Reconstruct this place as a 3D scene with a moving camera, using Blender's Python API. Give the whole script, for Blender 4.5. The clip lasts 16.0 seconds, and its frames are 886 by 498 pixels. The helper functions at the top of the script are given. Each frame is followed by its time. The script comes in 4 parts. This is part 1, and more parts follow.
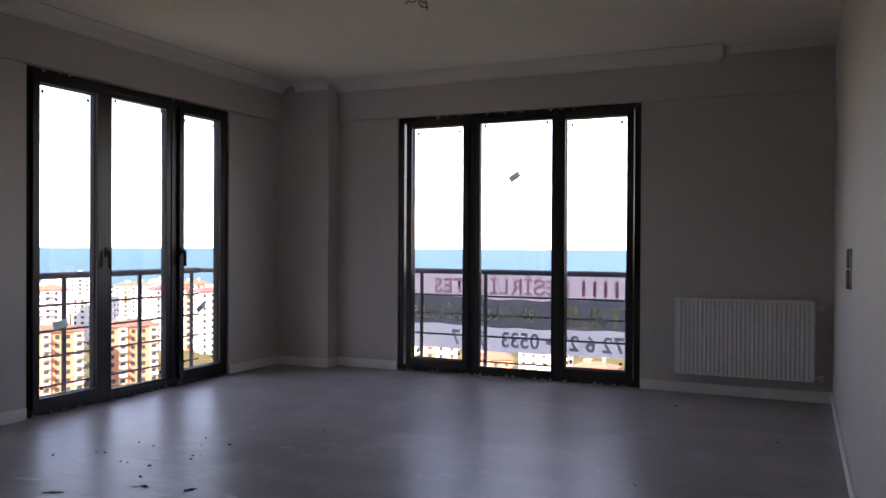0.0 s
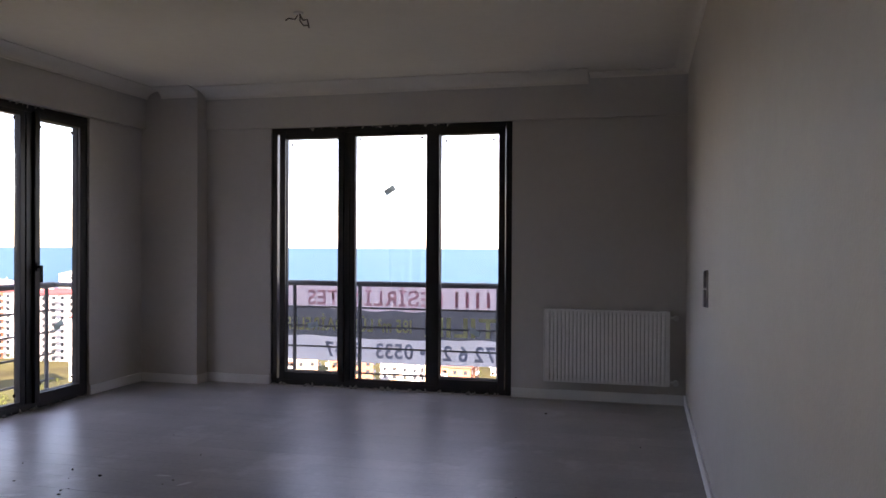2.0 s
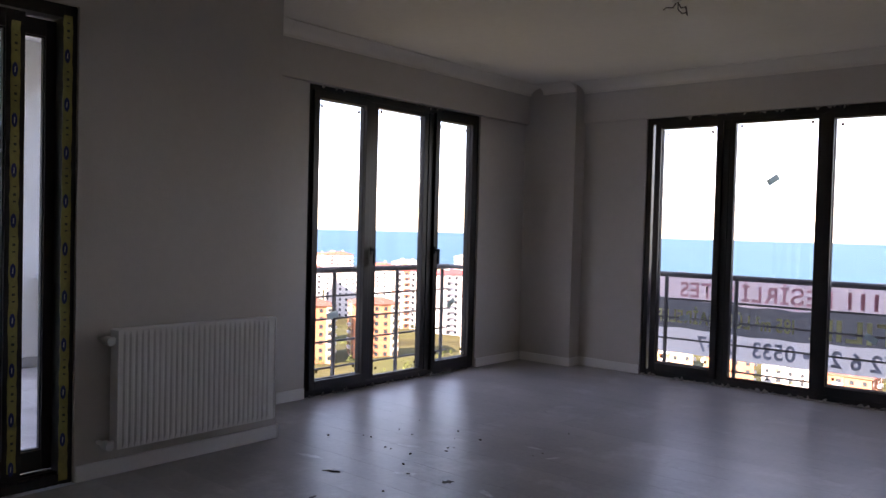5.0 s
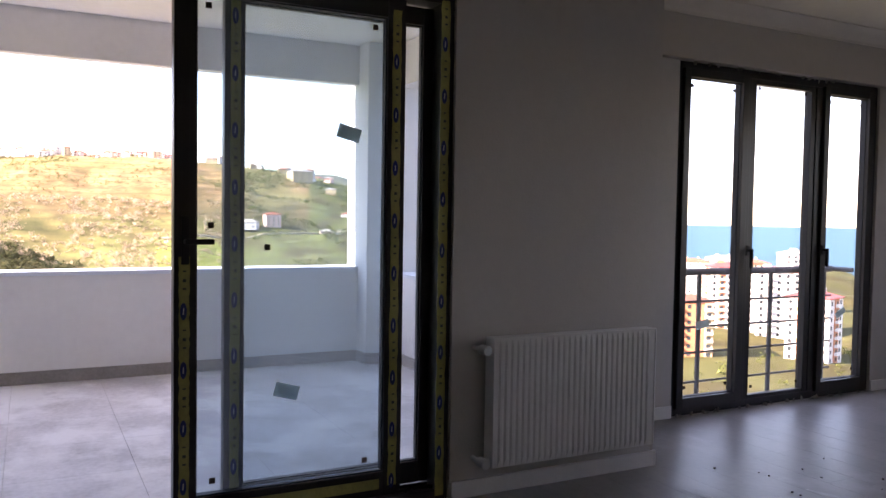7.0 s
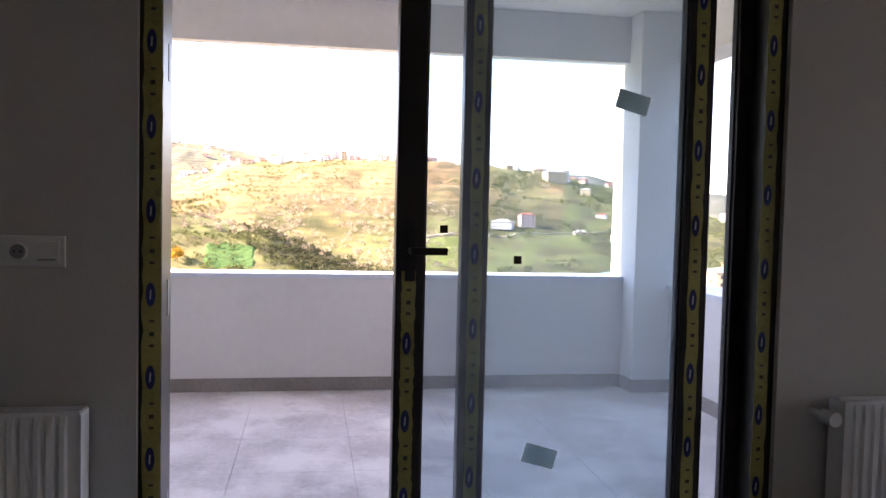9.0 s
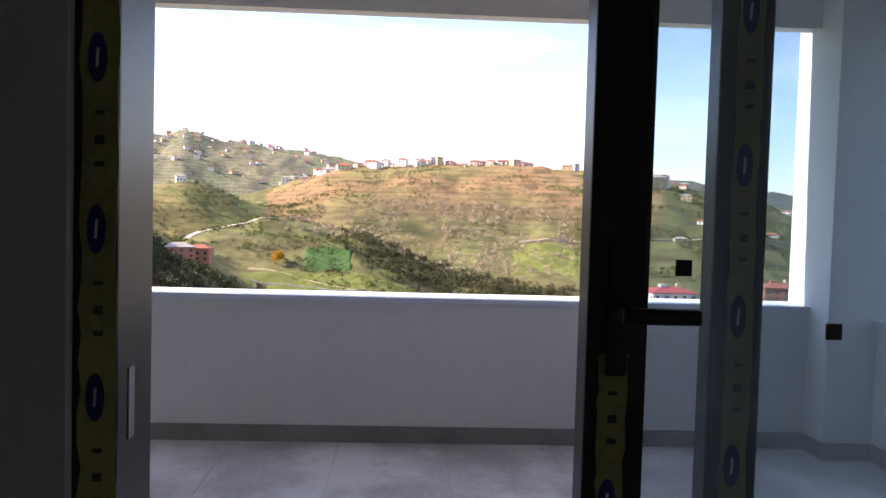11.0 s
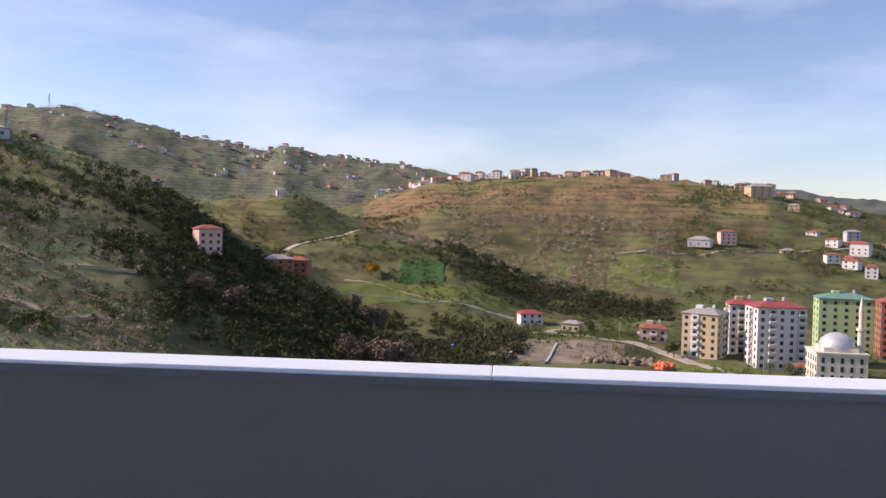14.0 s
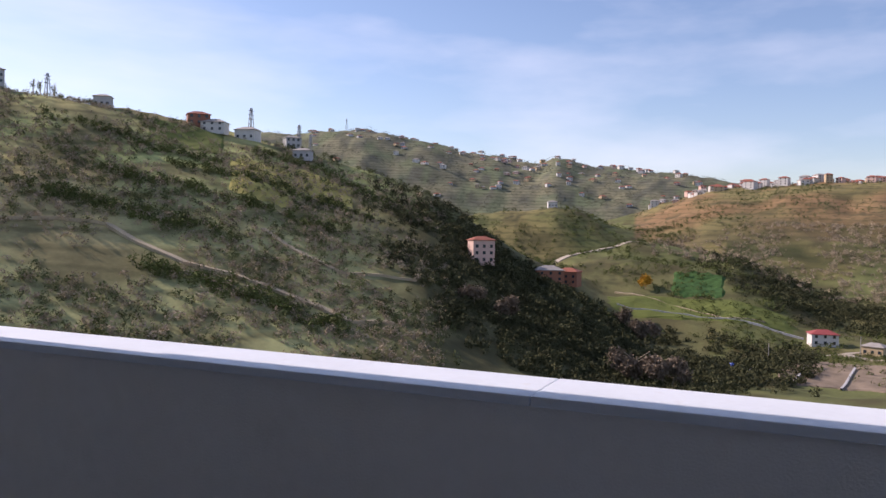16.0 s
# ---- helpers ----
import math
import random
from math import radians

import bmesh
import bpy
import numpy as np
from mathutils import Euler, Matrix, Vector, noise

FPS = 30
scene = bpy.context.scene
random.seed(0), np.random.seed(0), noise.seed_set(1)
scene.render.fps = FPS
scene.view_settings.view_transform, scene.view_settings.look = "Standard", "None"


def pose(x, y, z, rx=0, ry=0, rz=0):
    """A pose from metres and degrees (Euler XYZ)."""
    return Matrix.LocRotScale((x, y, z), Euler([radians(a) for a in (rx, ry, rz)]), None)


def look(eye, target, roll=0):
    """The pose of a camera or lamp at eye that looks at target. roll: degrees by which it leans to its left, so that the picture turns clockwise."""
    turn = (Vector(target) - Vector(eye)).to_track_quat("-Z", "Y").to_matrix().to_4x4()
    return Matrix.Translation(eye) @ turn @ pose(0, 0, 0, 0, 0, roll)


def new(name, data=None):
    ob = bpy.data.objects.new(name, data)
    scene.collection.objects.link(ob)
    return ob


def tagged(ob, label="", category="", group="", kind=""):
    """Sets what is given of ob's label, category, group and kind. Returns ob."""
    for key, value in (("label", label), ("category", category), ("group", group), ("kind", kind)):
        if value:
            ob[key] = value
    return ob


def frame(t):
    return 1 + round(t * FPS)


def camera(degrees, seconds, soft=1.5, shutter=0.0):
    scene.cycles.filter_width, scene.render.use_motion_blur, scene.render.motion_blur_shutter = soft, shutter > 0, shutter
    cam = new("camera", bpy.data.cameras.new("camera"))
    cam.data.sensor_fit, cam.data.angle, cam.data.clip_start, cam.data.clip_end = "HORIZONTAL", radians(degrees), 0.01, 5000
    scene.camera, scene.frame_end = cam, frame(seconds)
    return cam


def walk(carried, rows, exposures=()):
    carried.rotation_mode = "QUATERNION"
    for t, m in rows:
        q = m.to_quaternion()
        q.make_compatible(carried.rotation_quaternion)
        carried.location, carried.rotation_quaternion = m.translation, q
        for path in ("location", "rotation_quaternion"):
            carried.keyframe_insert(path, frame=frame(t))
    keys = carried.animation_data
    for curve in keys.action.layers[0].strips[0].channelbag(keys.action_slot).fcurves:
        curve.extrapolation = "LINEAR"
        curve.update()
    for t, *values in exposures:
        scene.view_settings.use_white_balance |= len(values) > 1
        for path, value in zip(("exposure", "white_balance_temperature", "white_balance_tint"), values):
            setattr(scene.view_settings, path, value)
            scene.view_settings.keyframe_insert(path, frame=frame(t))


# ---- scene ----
cam = camera(58.1, 16.0)
PATH = [
    (0, (0.180, -0.208, 1.174), (-0.636, 1.618, 1.161), 0.3),
    (0.5, (0.103, -0.224, 1.209), (-0.426, 1.704, 1.192), 0.1),
    (1, (0.100, -0.270, 1.227), (-0.370, 1.674, 1.224), 0.2),
    (1.5, (0.086, -0.286, 1.267), (-0.378, 1.659, 1.261), 0.2),
    (2, (0.077, -0.304, 1.297), (-0.410, 1.635, 1.283), 0.3),
    (2.5, (0.092, -0.322, 1.310), (-0.438, 1.606, 1.293), 0.5),
    (3, (0.119, -0.320, 1.305), (-0.453, 1.596, 1.286), 0.6),
    (3.5, (0.137, -0.318, 1.316), (-0.496, 1.579, 1.288), 0.7),
    (4, (0.186, -0.312, 1.292), (-0.603, 1.525, 1.263), 1.0),
    (4.5, (0.188, -0.345, 1.315), (-0.859, 1.359, 1.270), 1.3),
    (5, (0.141, -0.353, 1.303), (-1.161, 1.164, 1.248), 1.5),
    (5.2, (0.084, -0.337, 1.318), (-1.296, 1.109, 1.252), 1.6),
    (7.3, (-0.645, -0.262, 1.302), (-2.480, 0.533, 1.215), 1.0),
    (7.5, (-0.712, -0.231, 1.296), (-2.585, 0.465, 1.205), 1.1),
    (8, (-0.946, -0.195, 1.315), (-2.874, 0.329, 1.223), 1.0),
    (8.5, (-1.195, -0.114, 1.308), (-3.148, 0.305, 1.213), 1.1),
    (9, (-1.449, -0.031, 1.308), (-3.420, 0.297, 1.213), 1.3),
    (9.5, (-1.737, -0.024, 1.308), (-3.719, 0.230, 1.215), 1.4),
    (9.7, (-1.844, -0.015, 1.311), (-3.829, 0.211, 1.223), 1.3),
    (11.8, (-3.270, -0.059, 1.346), (-5.267, -0.012, 1.262), 1.6),
    (12, (-3.427, -0.033, 1.364), (-5.425, 0.006, 1.285), 1.5),
    (12.5, (-3.618, 0.050, 1.377), (-5.616, 0.070, 1.306), 1.6),
    (13, (-3.816, 0.158, 1.377), (-5.815, 0.149, 1.312), 1.5),
    (13.5, (-4.026, 0.289, 1.387), (-6.024, 0.225, 1.325), 1.4),
    (14, (-4.300, 0.433, 1.404), (-6.294, 0.288, 1.340), 1.3),
    (14.5, (-4.535, 0.602, 1.420), (-6.521, 0.378, 1.358), 0.9),
    (15, (-4.717, 0.759, 1.381), (-6.690, 0.439, 1.328), 0.6),
    (15.5, (-4.891, 0.900, 1.348), (-6.824, 0.387, 1.299), 0.7),
    (16, (-5.030, 1.071, 1.305), (-6.863, 0.274, 1.256), 1.1),
]
EXPOSURES = [(0, 2.9, 7400, 34), (2, 2.97, 7400, 34), (5, 2.97, 7400, 34), (7.3, 3.05, 7500, 35), (8.5, 3.15, 7500, 35), (9.7, 2.9, 7300, 34), (11.8, 1.0, 6600, 26), (12.1, 0.75, 6500, 26), (12.5, 0.35, 6400, 26), (13, 0.3, 6400, 26), (13.5, 0.45, 6400, 27), (16, 0.42, 6400, 27)]
walk(cam, [(t, look(eye, target, roll)) for t, eye, target, roll in PATH], EXPOSURES)

# ---- world and sun ----
SUN_AZ, SUN_EL = radians(181), radians(32)
world = bpy.data.worlds.new("sky")
scene.world = world
world.use_nodes = True
wn, wl = world.node_tree.nodes, world.node_tree.links
sky = wn.new("ShaderNodeTexSky")
sky.sky_type, sky.sun_disc = "NISHITA", False
sky.sun_elevation, sky.sun_rotation = SUN_EL, SUN_AZ
sky.dust_density, sky.ozone_density, sky.altitude = 0.5, 2.0, 150
coord, stretch = wn.new("ShaderNodeTexCoord"), wn.new("ShaderNodeMapping")
stretch.inputs["Scale"].default_value = (0.8, 1.6, 5.5)
stretch.inputs["Rotation"].default_value = (0.28, 0.0, 0.4)
cirrus, band = wn.new("ShaderNodeTexNoise"), wn.new("ShaderNodeMapRange")
cirrus.inputs["Scale"].default_value, cirrus.inputs["Detail"].default_value = 1.7, 6
band.inputs["From Min"].default_value, band.inputs["From Max"].default_value = 0.44, 0.78
band.inputs["To Max"].default_value = 0.55
veil = wn.new("ShaderNodeMix")
veil.data_type = "RGBA"
veil.inputs["B"].default_value = (7.5, 7.8, 8.3, 1)
wl.new(coord.outputs["Generated"], stretch.inputs["Vector"])
wl.new(stretch.outputs["Vector"], cirrus.inputs["Vector"])
wl.new(cirrus.outputs["Fac"], band.inputs["Value"])
wl.new(band.outputs["Result"], veil.inputs["Factor"])
wl.new(sky.outputs["Color"], veil.inputs["A"])
wl.new(veil.outputs["Result"], wn["Background"].inputs["Color"])
wn["Background"].inputs["Strength"].default_value = 0.11
sun = new("sun", bpy.data.lights.new("sun", "SUN"))
sun.data.energy, sun.data.angle, sun.data.color = 4.6, radians(0.55), (1.0, 0.88, 0.72)
sun_way = Vector((math.sin(SUN_AZ) * math.cos(SUN_EL), math.cos(SUN_AZ) * math.cos(SUN_EL), math.sin(SUN_EL)))
sun.matrix_basis = look(sun_way * 50, (0, 0, 0))


# ---- materials ----
def mat(name, color, rough=0.6, metal=0.0, vary=0.12, scale=3.0, bump=0.0, bump_scale=60.0, piece=0.0, spec=0.5, stain=None):
    """A surface with tone variation at two scales, optional relief, per-piece tone and stains."""
    m = bpy.data.materials.new(name)
    m.use_nodes = True
    n, l = m.node_tree.nodes, m.node_tree.links
    b = n["Principled BSDF"]
    b.inputs["Roughness"].default_value, b.inputs["Metallic"].default_value = rough, metal
    b.inputs["Specular IOR Level"].default_value = spec
    geo = n.new("ShaderNodeNewGeometry")
    big, small = n.new("ShaderNodeTexNoise"), n.new("ShaderNodeTexNoise")
    big.inputs["Scale"].default_value, big.inputs["Detail"].default_value = scale, 4
    small.inputs["Scale"].default_value, small.inputs["Detail"].default_value = scale * 14, 3
    l.new(geo.outputs["Position"], big.inputs["Vector"]), l.new(geo.outputs["Position"], small.inputs["Vector"])
    mixed = n.new("ShaderNodeMath")
    mixed.operation = "MULTIPLY_ADD"
    l.new(small.outputs["Fac"], mixed.inputs[0])
    mixed.inputs[1].default_value = 0.5
    l.new(big.outputs["Fac"], mixed.inputs[2])
    rng = n.new("ShaderNodeMapRange")
    rng.inputs["From Min"].default_value, rng.inputs["From Max"].default_value = 0.45, 1.05
    rng.inputs["To Min"].default_value, rng.inputs["To Max"].default_value = 1 - vary, 1 + vary
    l.new(mixed.outputs[0], rng.inputs["Value"])
    tone = rng.outputs["Result"]
    if piece:
        info, pr, mul = n.new("ShaderNodeObjectInfo"), n.new("ShaderNodeMapRange"), n.new("ShaderNodeMath")
        pr.inputs["To Min"].default_value, pr.inputs["To Max"].default_value = 1 - piece, 1 + piece
        l.new(info.outputs["Random"], pr.inputs["Value"])
        mul.operation = "MULTIPLY"
        l.new(tone, mul.inputs[0]), l.new(pr.outputs["Result"], mul.inputs[1])
        tone = mul.outputs[0]
    hsv = n.new("ShaderNodeHueSaturation")
    hsv.inputs["Color"].default_value = (*color, 1)
    l.new(tone, hsv.inputs["Value"])
    out = hsv.outputs["Color"]
    if stain:
        sn, sr, sm = n.new("ShaderNodeTexNoise"), n.new("ShaderNodeMapRange"), n.new("ShaderNodeMix")
        sn.inputs["Scale"].default_value, sn.inputs["Detail"].default_value, sn.inputs["Roughness"].default_value = stain[1], 6, 0.65
        l.new(geo.outputs["Position"], sn.inputs["Vector"])
        sr.inputs["From Min"].default_value, sr.inputs["From Max"].default_value = stain[2], stain[2] + 0.14
        sr.inputs["To Max"].default_value = stain[3]
        l.new(sn.outputs["Fac"], sr.inputs["Value"])
        sm.data_type = "RGBA"
        sm.inputs["B"].default_value = (*stain[0], 1)
        l.new(sr.outputs["Result"], sm.inputs["Factor"]), l.new(out, sm.inputs["A"])
        out = sm.outputs["Result"]
        if len(stain) > 4:
            rr = n.new("ShaderNodeMapRange")
            rr.inputs["To Min"].default_value, rr.inputs["To Max"].default_value = rough, stain[4]
            l.new(sr.outputs["Result"], rr.inputs["Value"]), l.new(rr.outputs["Result"], b.inputs["Roughness"])
    l.new(out, b.inputs["Base Color"])
    if bump:
        bn, bp = n.new("ShaderNodeTexNoise"), n.new("ShaderNodeBump")
        bn.inputs["Scale"].default_value, bn.inputs["Detail"].default_value = bump_scale, 4
        l.new(geo.outputs["Position"], bn.inputs["Vector"])
        bp.inputs["Strength"].default_value, bp.inputs["Distance"].default_value = bump, 0.01
        l.new(bn.outputs["Fac"], bp.inputs["Height"]), l.new(bp.outputs["Normal"], b.inputs["Normal"])
    return m


def glass(name, tint, dust=0.0):
    """Clear or tinted pane with a film of building dust."""
    m = bpy.data.materials.new(name)
    m.use_nodes = True
    n, l = m.node_tree.nodes, m.node_tree.links
    clear, gloss, mix = n.new("ShaderNodeBsdfTransparent"), n.new("ShaderNodeBsdfGlossy"), n.new("ShaderNodeMixShader")
    face, steep, amount = n.new("ShaderNodeLayerWeight"), n.new("ShaderNodeMath"), n.new("ShaderNodeMath")
    clear.inputs["Color"].default_value = (*tint, 1)
    gloss.inputs["Roughness"].default_value = 0.01
    steep.operation, steep.inputs[1].default_value = "POWER", 4.5
    amount.operation, amount.inputs[1].default_value, amount.inputs[2].default_value = "MULTIPLY_ADD", 0.75, 0.035
    l.new(face.outputs["Facing"], steep.inputs[0]), l.new(steep.outputs[0], amount.inputs[0])
    l.new(amount.outputs[0], mix.inputs[0]), l.new(clear.outputs[0], mix.inputs[1]), l.new(gloss.outputs[0], mix.inputs[2])
    last = mix
    if dust:
        grey, last = n.new("ShaderNodeBsdfTranslucent"), n.new("ShaderNodeMixShader")
        grey.inputs["Color"].default_value = (.8, .82, .84, 1)
        last.inputs[0].default_value = dust
        l.new(mix.outputs[0], last.inputs[1]), l.new(grey.outputs[0], last.inputs[2])
    l.new(last.outputs[0], n["Material Output"].inputs["Surface"])
    return m


def cloth(name, color, through_light):
    """Thin printed fabric: part diffuse, part translucent."""
    m = mat(name, color, 0.8, vary=0.08, scale=6)
    n, l = m.node_tree.nodes, m.node_tree.links
    tr, mix = n.new("ShaderNodeBsdfTranslucent"), n.new("ShaderNodeMixShader")
    tr.inputs["Color"].default_value = (*color, 1)
    mix.inputs[0].default_value = through_light
    l.new(n["Principled BSDF"].outputs[0], mix.inputs[1]), l.new(tr.outputs[0], mix.inputs[2])
    l.new(mix.outputs[0], n["Material Output"].inputs["Surface"])
    return m


PLASTER = mat("wall_paint", (0.58, 0.545, 0.505), 0.62, vary=0.05, scale=1.3, bump=0.12, bump_scale=90)
CEILING = mat("ceiling_paint", (0.8, 0.76, 0.69), 0.75, vary=0.05, scale=0.9, bump=0.08)
TRIM = mat("white_trim", (0.82, 0.81, 0.79), 0.4, vary=0.05, scale=4)
LAMINATE = mat("grey_laminate", (0.34, 0.32, 0.305), 0.36, spec=0.3, vary=0.16, scale=2.2, bump=0.05, bump_scale=40, piece=0.06, stain=((0.56, 0.55, 0.54), 2.1, 0.55, 0.6, 0.5))
TILE = mat("balcony_tile", (0.52, 0.5, 0.505), 0.5, vary=0.3, scale=2.4, bump=0.06, piece=0.04, stain=((0.8, 0.79, 0.79), 1.7, 0.46, 0.75, 0.7))
GROUT = mat("grey_grout", (0.4, 0.385, 0.375), 0.9, vary=0.15)
SKIRT = mat("dusty_skirting_and_well_shade", (0.27, 0.25, 0.235), 0.6, vary=0.3, scale=4)
RENDER = mat("white_render", (0.76, 0.755, 0.745), 0.85, vary=0.06, scale=1.1, bump=0.2, bump_scale=120, stain=((0.55, 0.54, 0.52), 1.4, 0.62, 0.4))
COPING = mat("white_marble_coping", (0.7, 0.76, 0.84), 0.45, vary=0.06, scale=3, stain=((0.6, 0.6, 0.6), 9, 0.62, 0.5))
PVC = mat("dark_brown_pvc", (0.018, 0.014, 0.013), 0.35, vary=0.25, scale=5)
GASKET = mat("black_rubber", (0.012, 0.012, 0.013), 0.6)
TAPE = mat("yellow_protective_film", (0.36, 0.33, 0.1), 0.45, vary=0.3, scale=6, bump=0.3, bump_scale=50, stain=((0.10, 0.10, 0.05), 7, 0.6, 0.7))
BLUE = mat("blue_print", (0.015, 0.02, 0.13), 0.5)
INK = mat("dark_print", (0.05, 0.05, 0.03), 0.6)
CLEAR = glass("clear_glass", (0.97, 0.98, 0.98))
TINTED = glass("blue_tinted_glass", (0.76, 0.84, 0.88), 0.045)
SINGLE = glass("faintly_tinted_glass", (0.9, 0.95, 0.97), 0.05)
CORK = mat("cork_pad", (0.06, 0.04, 0.03), 0.8)
ENAMEL = mat("white_radiator_enamel", (0.84, 0.83, 0.81), 0.35, vary=0.04)
STEEL = mat("galvanised_rail", (0.3, 0.31, 0.33), 0.45, metal=0.6, vary=0.15, scale=8)
RAIL = mat("grey_painted_rail", (0.11, 0.115, 0.125), 0.5, vary=0.2, scale=8)
PLASTIC = mat("white_plastic", (0.72, 0.71, 0.68), 0.4, vary=0.03)
GREY_PLASTIC = mat("grey_plastic", (0.3, 0.29, 0.29), 0.4, vary=0.05)
DARKHOLE = mat("socket_hole", (0.02, 0.02, 0.02), 0.8)
COPPER = mat("cable_sheath", (0.12, 0.1, 0.09), 0.6)
MORTAR = mat("mortar_lump", (0.4, 0.38, 0.35), 0.95, vary=0.3, scale=20, bump=0.5)
SMEAR = mat("dried_plaster", (0.5, 0.49, 0.48), 0.5, vary=0.3, scale=14)
DIRT = mat("dirt_crumb", (0.1, 0.085, 0.07), 0.95, vary=0.3, scale=40)
LABEL = cloth("glass_sticker", (0.6, 0.67, 0.67), 0.65)
FAINT = cloth("faint_print", (0.6, 0.66, 0.67), 0.8)
FILM_WHITE = cloth("banner_white", (0.62, 0.6, 0.64), 0.5)
FILM_PINK = cloth("banner_pink_white", (0.66, 0.55, 0.6), 0.5)
FILM_DARK = cloth("banner_charcoal", (0.14, 0.145, 0.165), 0.4)
PRINT_RED = cloth("banner_red", (0.7, 0.42, 0.47), 0.55)
PRINT_YELLOW = cloth("banner_yellow", (0.95, 0.93, 0.5), 0.5)
PRINT_BLUE = cloth("banner_blue", (0.27, 0.3, 0.38), 0.45)


# ---- mesh helpers ----
def mesh_ob(name, verts, faces, material, parent=None, label="", smooth=False):
    me = bpy.data.meshes.new(name)
    me.from_pydata(verts, [], faces)
    me.materials.append(material)
    if smooth:
        me.shade_smooth()
    ob = new(name, me)
    if parent:
        ob.parent = parent
    return tagged(ob, label)


def part(name, bm, material, parent=None, label="", smooth=False):
    me = bpy.data.meshes.new(name)
    bm.normal_update()
    bm.to_mesh(me)
    bm.free()
    me.materials.append(material)
    if smooth:
        me.shade_smooth()
    ob = new(name, me)
    if parent:
        ob.parent = parent
    return tagged(ob, label)


def add_box(bm, x0, x1, y0, y1, z0, z1, bevel=0.0):
    r = bmesh.ops.create_cube(bm, size=1, matrix=Matrix.LocRotScale(((x0 + x1) / 2, (y0 + y1) / 2, (z0 + z1) / 2), None, (abs(x1 - x0), abs(y1 - y0), abs(z1 - z0))))
    if bevel:
        edges = list({e for v in r["verts"] for e in v.link_edges})
        bmesh.ops.bevel(bm, geom=edges, offset=bevel, segments=2, affect="EDGES", profile=0.6)


def boxes(name, dims, material, parent=None, label="", bevel=0.0):
    bm = bmesh.new()
    for d in dims:
        add_box(bm, *d, bevel=bevel)
    return part(name, bm, material, parent, label)


def add_rod(bm, a, b, r, n=10):
    a, b = Vector(a), Vector(b)
    m = Matrix.Translation((a + b) / 2) @ (b - a).to_track_quat("Z", "Y").to_matrix().to_4x4()
    bmesh.ops.create_cone(bm, cap_ends=True, segments=n, radius1=r, radius2=r, depth=(b - a).length, matrix=m)


def rod(name, a, b, r, material, parent=None, label="", n=10):
    bm = bmesh.new()
    add_rod(bm, a, b, r, n)
    return part(name, bm, material, parent, label)


def empty(name, at, label, category, group="", kind=""):
    e = new(name)
    e.empty_display_size = 0.1
    e.matrix_basis = Matrix.Translation(at)
    return tagged(e, label, category, group, kind)


def structure(ob, label, category):
    return tagged(ob, label, category, kind="structure")


# ---- plan of the flat ----
XE, XW, XD = 0.415, -4.46, -3.74      # east wall, recessed west wall, door wall
YN, YS, YJ = 6.40, -3.3, 2.65         # north wall, south wall, jog in the west wall
ZC, ZB = 2.70, 2.34                   # ceiling, underside of beams
PX, PZ = -7.20, 0.81                  # balcony parapet: inner face, masonry top
CN = 2.32                             # south face of the balcony's corner column
BN = 2.60                             # balcony north parapet, inner face
NX0, NX1 = -3.235, -1.005             # north window
WY0, WY1 = 3.46, 5.50                 # west window
DY0, DY1, DZ = -0.50, 1.43, 2.32      # balcony door
T = 0.26

structure(boxes("wall_north", [(XW - T, NX0, YN, YN + T, -0.1, ZC + .1), (NX1, XE + T, YN, YN + T, -0.1, ZC + .1), (NX0, NX1, YN, YN + T, ZB, ZC + .1), (NX0, NX1, YN + .02, YN + T, -0.3, -0.005)], PLASTER), "white painted wall with a tall window opening", "wall")
structure(boxes("wall_west", [(XW - T, XW, YJ - .2, WY0, -0.1, ZC + .1), (XW - .11, XW, WY1, YN, -0.1, ZC + .1), (XW - T, XW - .11, WY1 + .3, YN, -0.1, ZC + .1), (XW - T, XW, WY0, WY1, ZB, ZC + .1), (XW - T, XW - .02, WY0, WY1, -0.3, -0.005)], PLASTER), "white painted wall with a tall window opening", "wall")
structure(boxes("wall_balcony_door", [(XD - T, XD, YS, DY0, -0.1, ZC + .1), (XD - T, XD, DY1, YJ, -0.1, ZC + .1), (XD - T, XD, DY0, DY1, DZ, ZC + .1), (XW, XD - T, YJ - .2, YJ, -0.1, ZC + .1)], PLASTER), "white painted wall round the balcony door", "wall")
structure(boxes("wall_east", [(XE, XE + T, YS - T, YN, -0.1, ZC + .1)], PLASTER), "plain white painted wall", "wall")
structure(boxes("wall_south", [(XD - T, XE, YS - T, YS, -0.1, ZC + .1)], PLASTER), "plain white painted wall", "wall")
structure(boxes("ceiling", [(XW - T, XE + T, YS - T, YN + T, ZC, ZC + .25)], CEILING), "cream painted plaster ceiling", "ceiling")
structure(boxes("column_corner", [(XW, -3.88, 6.22, YN, 0, ZC)], PLASTER, bevel=0.004), "white plastered column in the corner", "column")
structure(boxes("beam_north", [(-3.88, XE, YN - .03, YN, ZB, ZC)], PLASTER, bevel=0.003), "plastered beam over the window", "beam")
structure(boxes("beam_west", [(XW, XW + .05, YJ, 6.22, ZB, ZC)], PLASTER, bevel=0.003), "plastered beam over the window", "beam")


